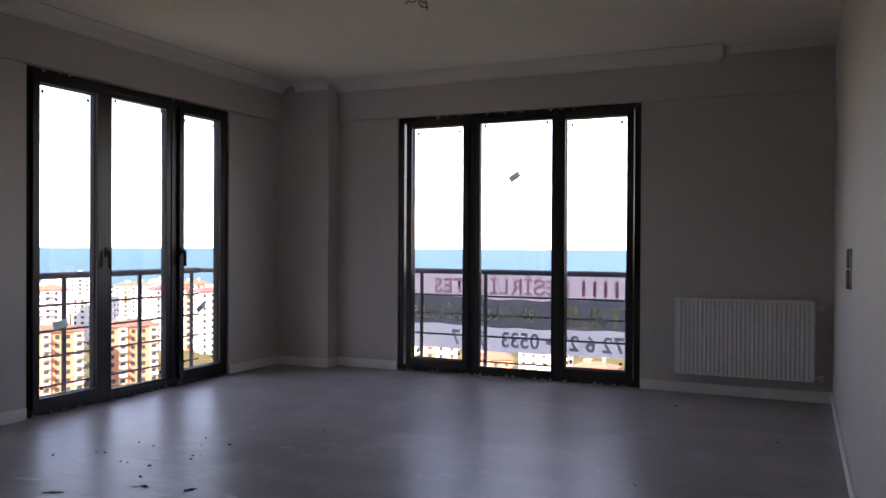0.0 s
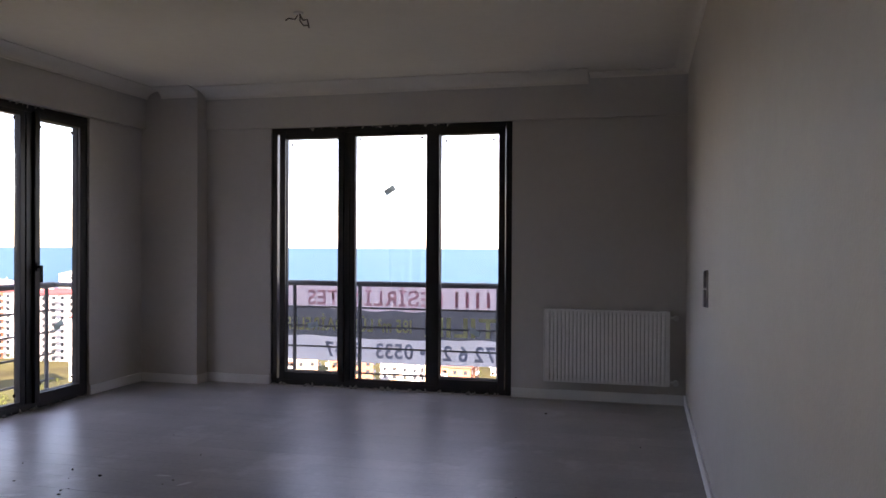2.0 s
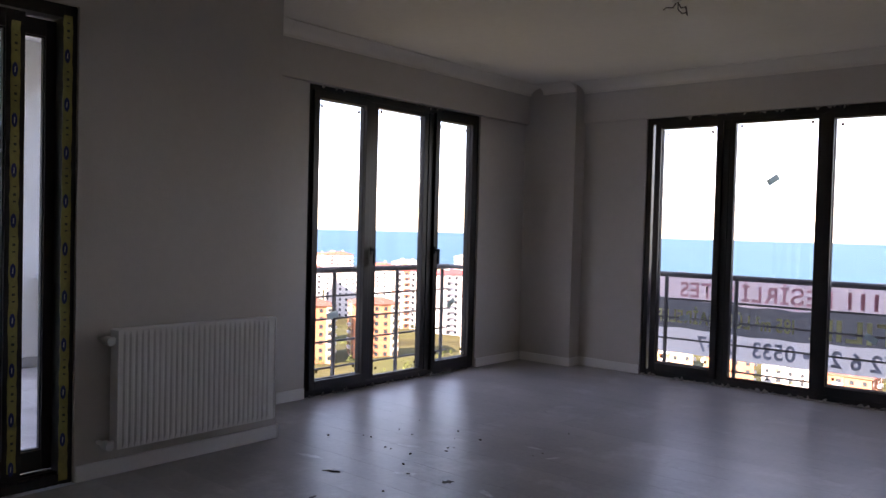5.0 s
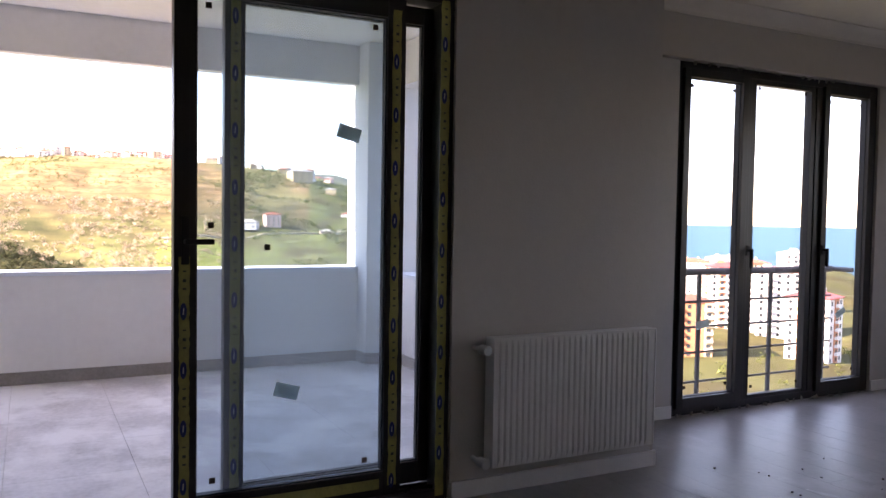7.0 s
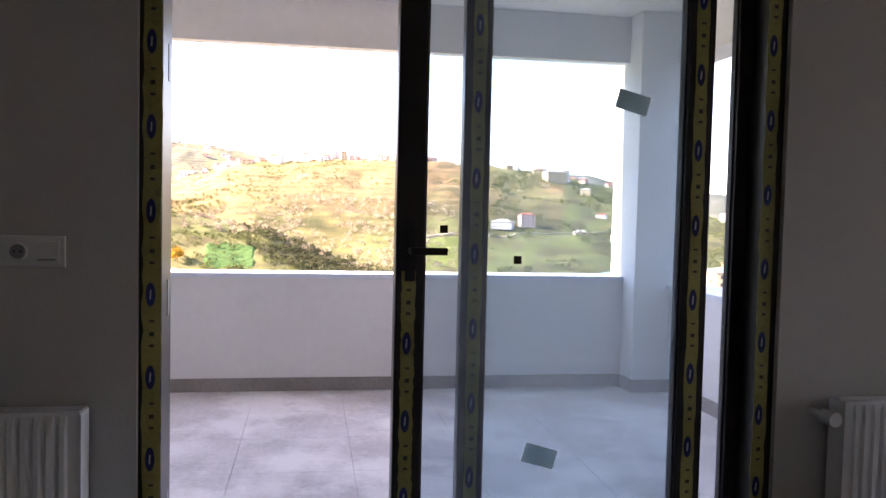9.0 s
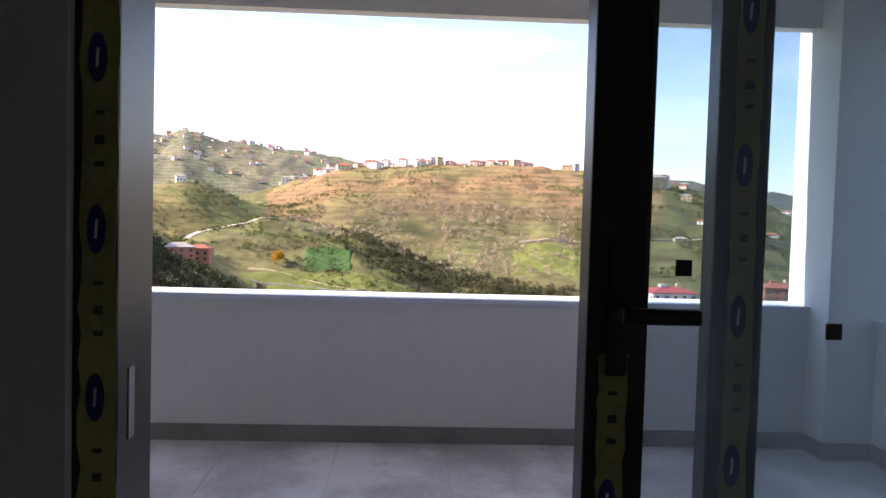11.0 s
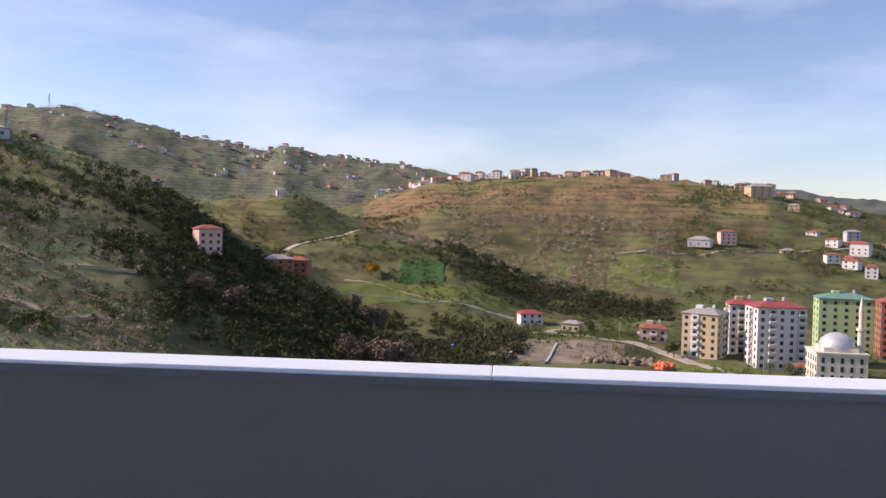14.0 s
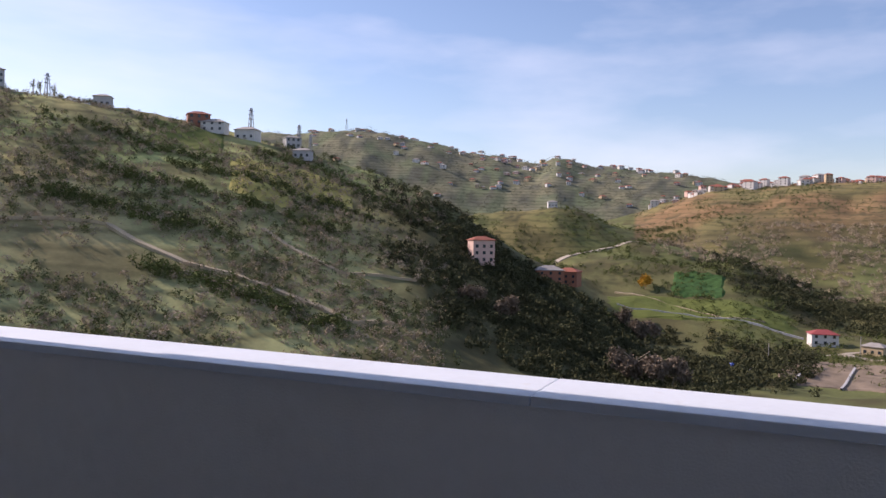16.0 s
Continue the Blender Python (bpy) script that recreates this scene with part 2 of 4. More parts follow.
def cornice(a, b, inward, drop=0.075, out=0.16):
    """A shallow cove moulding between two points, swept under the ceiling."""
    a, b, n = Vector(a), Vector(b), Vector(inward)
    prof = [(0, 0)] + [(0.012 + (out - 0.012) * (1 - math.cos(k / 7 * math.pi / 2)), drop * (1 - math.sin(k / 7 * math.pi / 2)) + 0.006) for k in range(8)] + [(out, 0)]
    prof[0] = (0, drop + 0.006)
    prof = [(0, 0)] + prof
    vs = []
    for p in (a, b):
        vs += [(p.x + n.x * o, p.y + n.y * o, ZC - 0.001 - d) for o, d in prof]
    k = len(prof)
    fs = [(i, (i + 1) % k, (i + 1) % k + k, i + k) for i in range(k)] + [tuple(range(k))[::-1], tuple(range(k, 2 * k))]
    return structure(mesh_ob("trim", vs, fs, CEILING), "cream plaster cove moulding under the ceiling", "cornice")


cornice((XW + .05, YJ, 0), (XW + .05, 6.22, 0), (1, 0, 0))
cornice((XW + .21, 6.22, 0), (-3.88, 6.22, 0), (0, -1, 0))
cornice((-3.88, YN - .03, 0), (-0.366, YN - .03, 0), (0, -1, 0), out=0.24)
cornice((-0.36, YN - .03, 0), (XE, YN - .03, 0), (0, -1, 0), drop=0.03, out=0.1)
cornice((XE, YS, 0), (XE, YN - .03, 0), (-1, 0, 0), drop=0.03, out=0.1)
cornice((XD, YS, 0), (XD, YJ, 0), (1, 0, 0), drop=0.03, out=0.1)


def skirting(x0, x1, y0, y1):
    structure(boxes("baseboard", [(x0, x1, y0, y1, 0.0, 0.082)], TRIM, bevel=0.004), "white wooden skirting board", "skirting board")


B = 0.014
skirting(-3.88, NX0 - .004, YN - B, YN), skirting(NX1 + .004, XE - B, YN - B, YN), skirting(XE - B, XE, YS, YN)
skirting(-3.88, -3.88 + B, 6.22, YN - B), skirting(XW + B, -3.88 + B, 6.22 - B, 6.22)
skirting(XW, XW + B, WY1 + .004, 6.22 - B), skirting(XW, XW + B, YJ + B, WY0 - .004)
skirting(XW, XD + B, YJ, YJ + B), skirting(XD, XD + B, DY1 + .004, YJ), skirting(XD, XD + B, YS, DY0 - .004)

# balcony shell
structure(boxes("balcony_parapet_west", [(PX - .26, PX, YS - T, CN, -0.25, PZ)], RENDER), "white rendered balcony parapet", "parapet")
structure(boxes("balcony_parapet_north", [(-6.98, XW - T - .001, BN, BN + .24, -0.25, 0.77)], RENDER), "white rendered balcony parapet", "parapet")
structure(boxes("balcony_column", [(PX - .26, -6.98, CN, BN + .24, -0.25, 2.79)], RENDER, bevel=0.006), "white rendered corner column of the balcony", "column")
structure(boxes("balcony_beam_west", [(PX - .11, PX, YS - T, CN, 2.45, 2.79)], RENDER), "white rendered beam above the balcony opening", "beam")
structure(boxes("balcony_beam_north", [(-6.98, XW - T - .001, BN, BN + .24, 2.425, 2.79)], RENDER), "white rendered beam above the balcony opening", "beam")
structure(boxes("balcony_ceiling", [(PX - .11, XD - T, YS - T, BN + .24, 2.79, 3.0)], RENDER), "white rendered balcony ceiling", "ceiling")
# south wall is unseen, added to close the side; its narrow strip blocks sun
structure(boxes("balcony_wall_south_unseen", [(PX, XD - T, YS - T, YS, -0.25, 2.79), (PX - .08, PX, YS - T + .01, YS - .002, PZ + .002, 2.433)], RENDER), "unseen white rendered side wall, added to keep sun out", "wall")
cope = structure(boxes("coping", [(PX - .29, PX + .018, YS, 0.41, PZ, PZ + .03), (PX - .29, PX + .018, 0.413, CN, PZ, PZ + .0305)], COPING, bevel=0.004), "white marble coping slabs on the parapet", "coping")
structure(boxes("coping", [(-6.98, XW - T - .002, BN - .03, BN + .3, 0.77, 0.80)], COPING, bevel=0.004), "white marble coping slabs on the parapet", "coping")
structure(boxes("balcony_skirting", [(PX, PX + .01, YS, CN, 0, .095), (PX, -6.98, CN - .01, CN, 0, .095), (-6.98, -6.97, CN - .01, BN, 0, .095), (-6.97, XW - T, BN - .01, BN, 0, .095)], SKIRT), "dusty grey tile skirting", "skirting")

# floors
floor = structure(boxes("floor", [(XW - T, XE + T, YS - T, YN + .02, -0.25, -0.011)], GROUT), "grey laminate floor with scuffs and dust", "floor")
balcony_floor = structure(boxes("balcony_floor", [(PX - .26, XD - T, YS - T, BN + .24, -0.25, -0.009)], GROUT), "large grey stone-look tiles with pale dust", "floor")
structure(boxes("threshold", [(XD - T, XD + .02, DY0, DY1, -0.012, 0.002)], COPING, bevel=0.002), "pale stone door sill", "threshold")
structure(boxes("apartment_block_below", [(XW - T, XE + 8, -14, YN + T - .01, -30, -0.26), (PX - .25, XW - T, -14, BN + .23, -30, -0.26), (XE + T, XE + 8, -14, YN + T - .01, -0.26, 6)], RENDER), "white rendered storeys of the same block", "building")


# ---- windows ----
def ring(bm, u0, u1, z0, z1, w, d0, d1, place, bevel=0.004, low=None):
    """Four profile bars round an opening; place maps (u, depth, z) ranges to a box."""
    low = low or w
    for a, b, c, d in ((u0, u0 + w, z0, z1), (u1 - w, u1, z0, z1), (u0 + w, u1 - w, z1 - w, z1), (u0 + w, u1 - w, z0, z0 + low)):
        add_box(bm, *place(a, b, d0, d1, c, d), bevel=bevel)


def tall_window(name, label, u0, u1, ztop, splits, place):
    """A three-light window to the floor; the middle light is fixed and deeper set. splits: where each light starts and ends."""
    w = empty(name, (0, 0, 0), label, "window", kind="structure")
    bm = bmesh.new()
    ring(bm, u0, u1, 0.0, ztop, 0.055, 0.02, 0.10, place)
    for a, b in ((splits[1], splits[2]), (splits[3], splits[4])):
        m = (a + b) / 2
        add_box(bm, *place(m - .032, m + .032, 0.02, 0.10, 0.055, ztop - .055), bevel=0.004)
    part("window_frame", bm, PVC, w)
    for k in range(3):
        a, b = splits[2 * k], splits[2 * k + 1]
        lo, hi = ((0.12, ztop - .10), (0.075, ztop - .065), (0.12, ztop - .10))[k]
        if k != 1:
            bm = bmesh.new()
            ring(bm, a - .055, b + .055, lo - .07, hi + .055, 0.055, -0.005, 0.075, place, low=0.07)
            part("sash", bm, PVC, w)
        else:
            bm = bmesh.new()
            ring(bm, a - .046, b + .046, lo - .03, hi + .02, 0.046, 0.024, 0.085, place, bevel=0.003, low=0.03)
            part("glazing_bead", bm, PVC, w)
        bm = bmesh.new()
        ring(bm, a - .001, b + .001, lo - .001, hi + .001, 0.006, 0.022, 0.06, place, bevel=0)
        part("gasket", bm, GASKET, w)
        bm = bmesh.new()
        add_box(bm, *place(a + .004, b - .004, 0.04, 0.046, lo + .004, hi - .004))
        pane = part("pane", bm, CLEAR, w)
        pane.visible_shadow = False
        for cu, cz in ((a + .05, hi - .05), (b - .05, hi - .05), (a + .05, lo + .06), (b - .05, lo + .06)):
            s = 0.011
            bm = bmesh.new()
            add_box(bm, *place(cu - s, cu + s, 0.036, 0.0385, cz - s, cz + s))
            part("cork_spacer", bm, CORK, w, "small dark spacer pad on the glass")
    return w


def north_place(a, b, d0, d1, z0, z1):
    return (a, b, YN + d0, YN + d1, z0, z1)


def west_place(a, b, d0, d1, z0, z1):
    return (XW - d1, XW - d0, a, b, z0, z1)


win_n = tall_window("window_1", "dark brown three-light window down to the floor", NX0, NX1, ZB, (-3.09, -2.58, -2.43, -1.76, -1.64, -1.12), north_place)
win_w = tall_window("window_2", "dark brown three-light window down to the floor", WY0, WY1, ZB, (3.56, 4.04, 4.19, 4.76, 4.93, 5.38), west_place)


def window_handle(place, u, z, parent):
    bm = bmesh.new()
    add_box(bm, *place(u - .014, u + .014, -0.016, -0.005, z - .035, z + .035), bevel=0.003)
    add_box(bm, *place(u - .009, u + .009, -0.05, -0.016, z - .009, z + .009), bevel=0.003)
    add_box(bm, *place(u - .01, u + .01, -0.055, -0.035, z - .12, z + .012), bevel=0.005)
    part("handle", bm, GASKET, parent, "black lever handle")


window_handle(west_place, 4.895, 1.10, win_w)
window_handle(west_place, 4.115, 1.10, win_w)
structure(boxes("window_sill", [(NX0 - .15, NX1 + .15, YN + T, 6.95, -0.25, -0.06)], RENDER), "narrow concrete ledge outside the window", "sill")
structure(boxes("window_sill", [(-4.97, XW - T, WY0 - .15, WY1 + .15, -0.25, -0.06)], RENDER), "narrow concrete ledge outside the window", "sill")


def mortar_lumps(n, place, u0, u1, z0, z1, seed, flat):
    r = random.Random(seed)
    bm = bmesh.new()
    for _ in range(n):
        u, z, s = r.uniform(u0, u1), r.uniform(z0, z1), r.uniform(.006, .016)
        x0, x1, y0, y1, _, _ = place(u, u, -0.002, -0.002, 0, 0)
        bmesh.ops.create_icosphere(bm, subdivisions=1, radius=s, matrix=Matrix.LocRotScale((x0, y0, z), Euler((r.random() * 6, r.random() * 6, 0)), (r.uniform(.7, 2.2), r.uniform(.7, 1.4), flat)))
    ob = part("mortar_residue", bm, MORTAR)
    return tagged(ob, "crumbly mortar and foam residue along the window frame", "mortar", kind="stuff")


mortar_lumps(60, north_place, NX0, NX1, 0.005, 0.012, 3, 0.5), mortar_lumps(36, north_place, NX0 + .3, NX1 - .5, ZB - .012, ZB - .002, 4, 0.4)
mortar_lumps(30, west_place, WY0, WY1, 0.005, 0.012, 5, 0.5), mortar_lumps(26, west_place, WY0 + .1, WY1 - .2, ZB - .01, ZB - .002, 6, 0.4)


def glass_sticker(x, y, z, w, h, spin, axis, label="small grey paper sticker on the glass"):
    bm = bmesh.new()
    add_box(bm, -w / 2, w / 2, -0.0006, 0.0006, -h / 2, h / 2)
    ob = part("glass_sticker", bm, LABEL)
    tagged(ob, label, "sticker")
    ob.matrix_basis = pose(x, y, z, 0, 0, 90 if axis == "x" else 0) @ pose(0, 0, 0, 0, spin, 0)
    for k in range(3):
        boxes("print_bar", [(-w * .4, w * (.1 + .1 * k), -0.0014, -0.0008, h * (.25 - .22 * k) - .004, h * (.25 - .22 * k) + .004)], FAINT, ob)
    return ob


glass_sticker(-2.105, YN + .037, 1.765, 0.105, 0.055, -32, "y"), glass_sticker(-2.83, YN + .037, 0.55, 0.10, 0.05, -12, "y"), glass_sticker(-1.33, YN + .037, 0.53, 0.10, 0.05, 30, "y")
glass_sticker(XW - .037, 3.76, 0.60, 0.12, 0.055, -10, "x"), glass_sticker(XW - .037, 5.18, 0.62, 0.11, 0.05, -30, "x")


def railing(name, place, u0, u1, posts, zs):
    r = empty(name, (0, 0, 0), "grey galvanised steel railing with thin horizontal bars", "railing")

    def pt(u, z, depth):
        b = place(u, u, depth, depth, z, z)
        return (b[0], b[2], b[4])
    rod("top_rail", pt(u0, zs[0], .45), pt(u1, zs[0], .45), 0.026, RAIL, r)
    for u in (u0, u1):
        rod("return_rail", pt(u, zs[0], .45), pt(u, zs[0], T), 0.02, RAIL, r)
    for z in zs[1:]:
        rod("bar", pt(u0, z, .45), pt(u1, z, .45), 0.009, RAIL, r, n=8)
    for u in posts:
        rod("post", pt(u, -0.06, .45), pt(u, zs[0], .45), 0.018, RAIL, r)
        bm = bmesh.new()
        b = pt(u, -0.055, .45)
        add_box(bm, b[0] - .045, b[0] + .045, b[1] - .045, b[1] + .045, -0.062, -0.05)
        part("base_plate", bm, RAIL, r)
    return r


railing("railing", north_place, NX0 - .12, NX1 + .12, (-3.335, -3.20, -2.53, -1.86, -1.2, -0.9), (0.91, 0.68, 0.50, 0.30, 0.06))
railing("railing", west_place, WY0 - .12, WY1 + .12, (3.36, 4.14, 4.90, 5.53), (0.92, 0.70, 0.51, 0.32, 0.10))


# ---- banner hung outside the north railing, seen from its back ----
def banner_strip(name, z0, z1, material, parent):
    vs, fs, n = [], [], 48
    for i in range(n + 1):
        x = -3.62 + 2.95 * i / n
        sag = 0.012 * math.sin(i * 0.9) + 0.02 * math.sin(i * 0.21)
        for z in (z0, z1):
            vs.append((x, 6.945 + 0.008 * math.sin(i * .55 + z * 4), z + sag * (z / 0.9)))
    for i in range(n):
        fs.append((2 * i, 2 * i + 2, 2 * i + 3, 2 * i + 1))
    return mesh_ob(name, vs, fs, material, parent, smooth=True)


def lettering(text, size, x, y, z, material, parent, squeeze=1.0):
    """A line of print, letter by letter, read from outside, so that it runs towards -x."""
    for ch in text:
        if ch == " ":
            x -= size * .28 * squeeze
            continue
        cu = bpy.data.curves.new("letter", "FONT")
        cu.body, cu.size, cu.offset = ch, size, size * .022
        tmp = new("letter", cu)
        me = bpy.data.meshes.new_from_object(tmp.evaluated_get(bpy.context.evaluated_depsgraph_get()))
        bpy.data.objects.remove(tmp)
        me.materials.clear()
        me.materials.append(material)
        wide = max(v.co.x for v in me.vertices)
        ob = new("letter", me)
        ob.parent = parent
        ob.matrix_basis = pose(x, y, z, 90, 0, 180) @ Matrix.Diagonal((squeeze, 1, 1, 1))
        x -= (wide + size * .06) * squeeze


banner = tagged(new("banner"), "printed sale banner tied outside the railing, seen from behind", "banner")
banner_strip("top_band", 0.66, 0.905, FILM_PINK, banner), banner_strip("middle_band", 0.385, 0.66, FILM_DARK, banner), banner_strip("bottom_band", 0.15, 0.385, FILM_WHITE, banner)
lettering("BEŞİRLİ SİTES", 0.2, -1.73, 6.925, 0.7, PRINT_RED, banner, 0.98)
for k in range(7):
    boxes("lettering_bar", [(-1.62 + .1 * k, -1.59 + .1 * k, 6.924, 6.926, 0.7, 0.84)], PRINT_RED, banner)
lettering("SATILIK", 0.25, -0.86, 6.925, 0.425, PRINT_YELLOW, banner, 1.14)
lettering("185 m² LÜK DAİRELER", 0.17, -2.02, 6.925, 0.45, PRINT_YELLOW, banner, 0.74)
lettering("2 472 6 22 • 0533   7 47", 0.2, -0.98, 6.925, 0.2, PRINT_BLUE, banner, 0.92)


# ---- radiators ----
def radiator(name_label, length, valve_side):
    """A steel panel radiator, its back to y = 0, its front at y = -0.10, from x = 0 to length."""
    r = empty("radiator", (0, 0, 0), name_label, "radiator", "panel radiators")
    z0, z1 = 0.15, 0.75
    n = int(length / 0.0333)
    pitch = (length - .05) / n
    for name, yf, sgn in (("front_panel", -0.10, 1), ("back_panel", -0.035, -1)):
        vs, fs = [], []
        xs = [(0, 0), (0.02, 0)]
        for i in range(n):
            x = 0.025 + i * pitch
            xs += [(x, 0), (x + pitch * .22, -.008), (x + pitch * .6, -.008), (x + pitch * .82, 0)]
        xs += [(length - .02, 0), (length, 0)]
        for x, d in xs:
            vs += [(x, yf, z0), (x, yf + d * sgn, z0 + .035), (x, yf + d * sgn, z1 - .04), (x, yf, z1), (x, yf + .012 * sgn, z1), (x, yf + .012 * sgn, z0)]
        for i in range(len(xs) - 1):
            for j in range(5):
                fs.append((6 * i + j, 6 * i + j + 1, 6 * i + j + 7, 6 * i + j + 6))
        mesh_ob(name, vs, fs, ENAMEL, r)
    for x in (0, length):
        boxes("side_cover", [(x - .004, x + .004, -0.104, -0.026, z0 + .005, z1 - .004)], ENAMEL, r, bevel=0.002)
    bm = bmesh.new()
    for i in range(int(length / .02)):
        add_box(bm, .01 + i * .02, .019 + i * .02, -0.09, -0.04, z1 - .008, z1 - .002)
    for y in (-.098, -.066, -.036):
        add_box(bm, 0, length, y - .004, y + .004, z1 - .009, z1 + .001)
    part("top_grille", bm, ENAMEL, r)
    xv = -0.004 if valve_side < 0 else length + .004
    s = valve_side
    for nm, z in (("thermostat_valve", z1 - .05), ("lockshield_valve", z0 + .03)):
        bm = bmesh.new()
        add_rod(bm, (xv, -.065, z), (xv + s * .045, -.065, z), .013)
        add_rod(bm, (xv + s * .045, -.065, z), (xv + s * .045, -.0, z), .011)
        add_rod(bm, (xv + s * .045, -.068, z), (xv + s * .045, -.125, z), .022, 14)
        part(nm, bm, PLASTIC, r, "white capped radiator valve")
    for x in (.12, length - .12):
        boxes("wall_bracket", [(x - .015, x + .015, -.035, .0, z0 + .1, z1 - .1)], ENAMEL, r)
    return r


rad_a = radiator("white steel panel radiator on the window wall", 1.0, 1)
rad_a.matrix_basis = pose(-0.715, YN, 0.01)
rad_b = radiator("white steel panel radiator between door and window", 0.96, -1)
rad_b.matrix_basis = pose(XD, 1.60, 0.0, 0, 0, 90)
rad_c = radiator("white steel panel radiator under the power socket", 1.0, -1)
rad_c.matrix_basis = pose(XD, -1.62, 0.01, 0, 0, 90)


# ---- switches, sockets, ceiling outlet ----
def wall_plate(label, m, w, h, kind_of):
    e = empty("light_switch" if kind_of == "switch" else "power_socket", (0, 0, 0), label, "switch" if kind_of == "switch" else "socket")
    boxes("face_plate", [(-w / 2, w / 2, -.009, 0, -h / 2, h / 2)], PLASTIC, e, bevel=0.003)
    if kind_of == "switch":
        boxes("rocker", [(-w * .42, w * .42, -.024, -.009, -h * .48, -h * .02)], GREY_PLASTIC, e, "grey rocker", bevel=0.003)
        boxes("module_rim", [(-w * .42, w * .42, -.02, -.009, h * .42, h * .48), (-w * .42, -w * .32, -.02, -.009, h * .02, h * .42), (w * .32, w * .42, -.02, -.009, h * .02, h * .42)], GREY_PLASTIC, e, "grey rim of an unfinished module")
    else:
        bm = bmesh.new()
        add_rod(bm, (-w * .22, -.0125, 0), (-w * .22, -.009, 0), .024, 24)
        part("socket_rim", bm, PLASTIC, e)
        # well, holes and slot are raised pieces; dark colours carry the recess shade
        bm = bmesh.new()
        add_rod(bm, (-w * .22, -.0135, 0), (-w * .22, -.0125, 0), .0195, 24)
        part("socket_well", bm, SKIRT, e, "round socket well, its shade in the disc's colour")
        for dx in (-.008, .008):
            bm = bmesh.new()
            add_rod(bm, (-w * .22 + dx, -.0145, 0), (-w * .22 + dx, -.0135, 0), .003, 8)
            part("socket_hole", bm, DARKHOLE, e)
        boxes("blank_insert", [(w * .06, w * .42, -.012, -.009, -h * .33, h * .33)], PLASTIC, e, bevel=0.002)
        boxes("insert_slot", [(w * .08, w * .36, -.0135, -.0121, -h * .27, -h * .24)], DARKHOLE, e)
    e.matrix_basis = m
    return e


wall_plate("white double rocker light switch", pose(XE, 4.22, 1.06, 0, 0, -90), 0.085, 0.205, "switch")
wall_plate("white double power socket above the radiator", pose(XD, -0.765, 1.175, 0, 0, 90), 0.165, 0.085, "socket")

lamp = empty("ceiling_cable", (-1.97, 4.2, ZC), "bare twisted cable ends for a ceiling lamp", "cable")
for k, pts in enumerate((((0, 0, .0), (.03, 0, -.05), (.055, .01, -.045), (.07, 0, -.10)), ((0, .01, .0), (-.03, .02, -.035), (-.07, .01, -.03), (-.085, .0, -.045)), ((.01, 0, .0), (.02, -.02, -.06), (.045, -.02, -.09), (.075, -.01, -.085)))):
    bm = bmesh.new()
    for a, b in zip(pts, pts[1:]):
        add_rod(bm, a, b, .004, 6)
    part("wire", bm, COPPER, lamp)
bm = bmesh.new()
add_rod(bm, (0, 0, -.012), (0, 0, 0), .03, 16)
part("ceiling_box", bm, PLASTIC, lamp)


# ---- sliding balcony door ----
def film_strip(parent, y, x, z0, z1, width, phase, n_rng):
    """Yellow protective film along a profile, with torn edges and blue oval marks."""
    vs, fs, n = [], [], 60
    for i in range(n + 1):
        z = z0 + (z1 - z0) * i / n
        a, b = width / 2 * (1 + .12 * n_rng.uniform(-1, 1)), width / 2 * (1 + .12 * n_rng.uniform(-1, 1))
        vs += [(x, y - a, z), (x, y + b, z), (x - .001, y - a, z), (x - .001, y + b, z)]
    for i in range(n):
        k = 4 * i
        fs += [(k, k + 1, k + 5, k + 4), (k + 2, k + 6, k + 7, k + 3), (k + 1, k + 3, k + 7, k + 5), (k, k + 4, k + 6, k + 2)]
    film = mesh_ob("protective_film", vs, fs, TAPE, parent, "yellow protective film with blue ovals")
    owner = film if parent.name.startswith("door") else parent
    z = z0 + phase
    while z < z1 - .06:
        vs = [(x + .0012, y - .003 + .013 * math.cos(k * math.tau / 20), z + .034 * math.sin(k * math.tau / 20)) for k in range(20)]
        mesh_ob("oval_mark", vs, [tuple(range(20))], BLUE, owner)
        vs = [(x + .0018, y - .003 + w, z + .013 * h) for w, h in ((-.0028, -1), (.0012, -1), (.0028, 1), (-.0012, 1))]
        mesh_ob("oval_bar", vs, [(0, 1, 2, 3)], PLASTIC, owner)
        for dz, hh in ((.085, .012), (.115, .02), (.155, .01)):
            if z + dz < z1 - .03:
                boxes("print_bar", [(x + .0008, x + .0014, y - .006, y + .007, z + dz, z + dz + hh * .6)], INK, owner)
        z += .232


door = empty("door_1", (0, 0, 0), "dark brown sliding balcony door, standing open, film on its frame", "door", kind="structure")
rng = random.Random(11)
DX = XD - .02


def door_place(a, b, d0, d1, z0, z1):
    return (DX - d1, DX - d0, a, b, z0, z1)


bm = bmesh.new()
ring(bm, DY0, DY1, 0.0, DZ, 0.062, 0.0, 0.15, door_place, low=0.05)
add_box(bm, *door_place(DY0 + .06, DY1 - .06, 0.03, 0.034, 0.05, 0.062))
add_box(bm, *door_place(DY0 + .06, DY1 - .06, 0.08, 0.09, 0.05, 0.062))
part("door_frame", bm, PVC, door)
film_strip(door, DY0 + .036, DX + .002, 0.02, DZ - .05, .05, .11, rng), film_strip(door, DY1 - .045, DX + .002, 0.02, DZ - .05, .044, .2, rng)


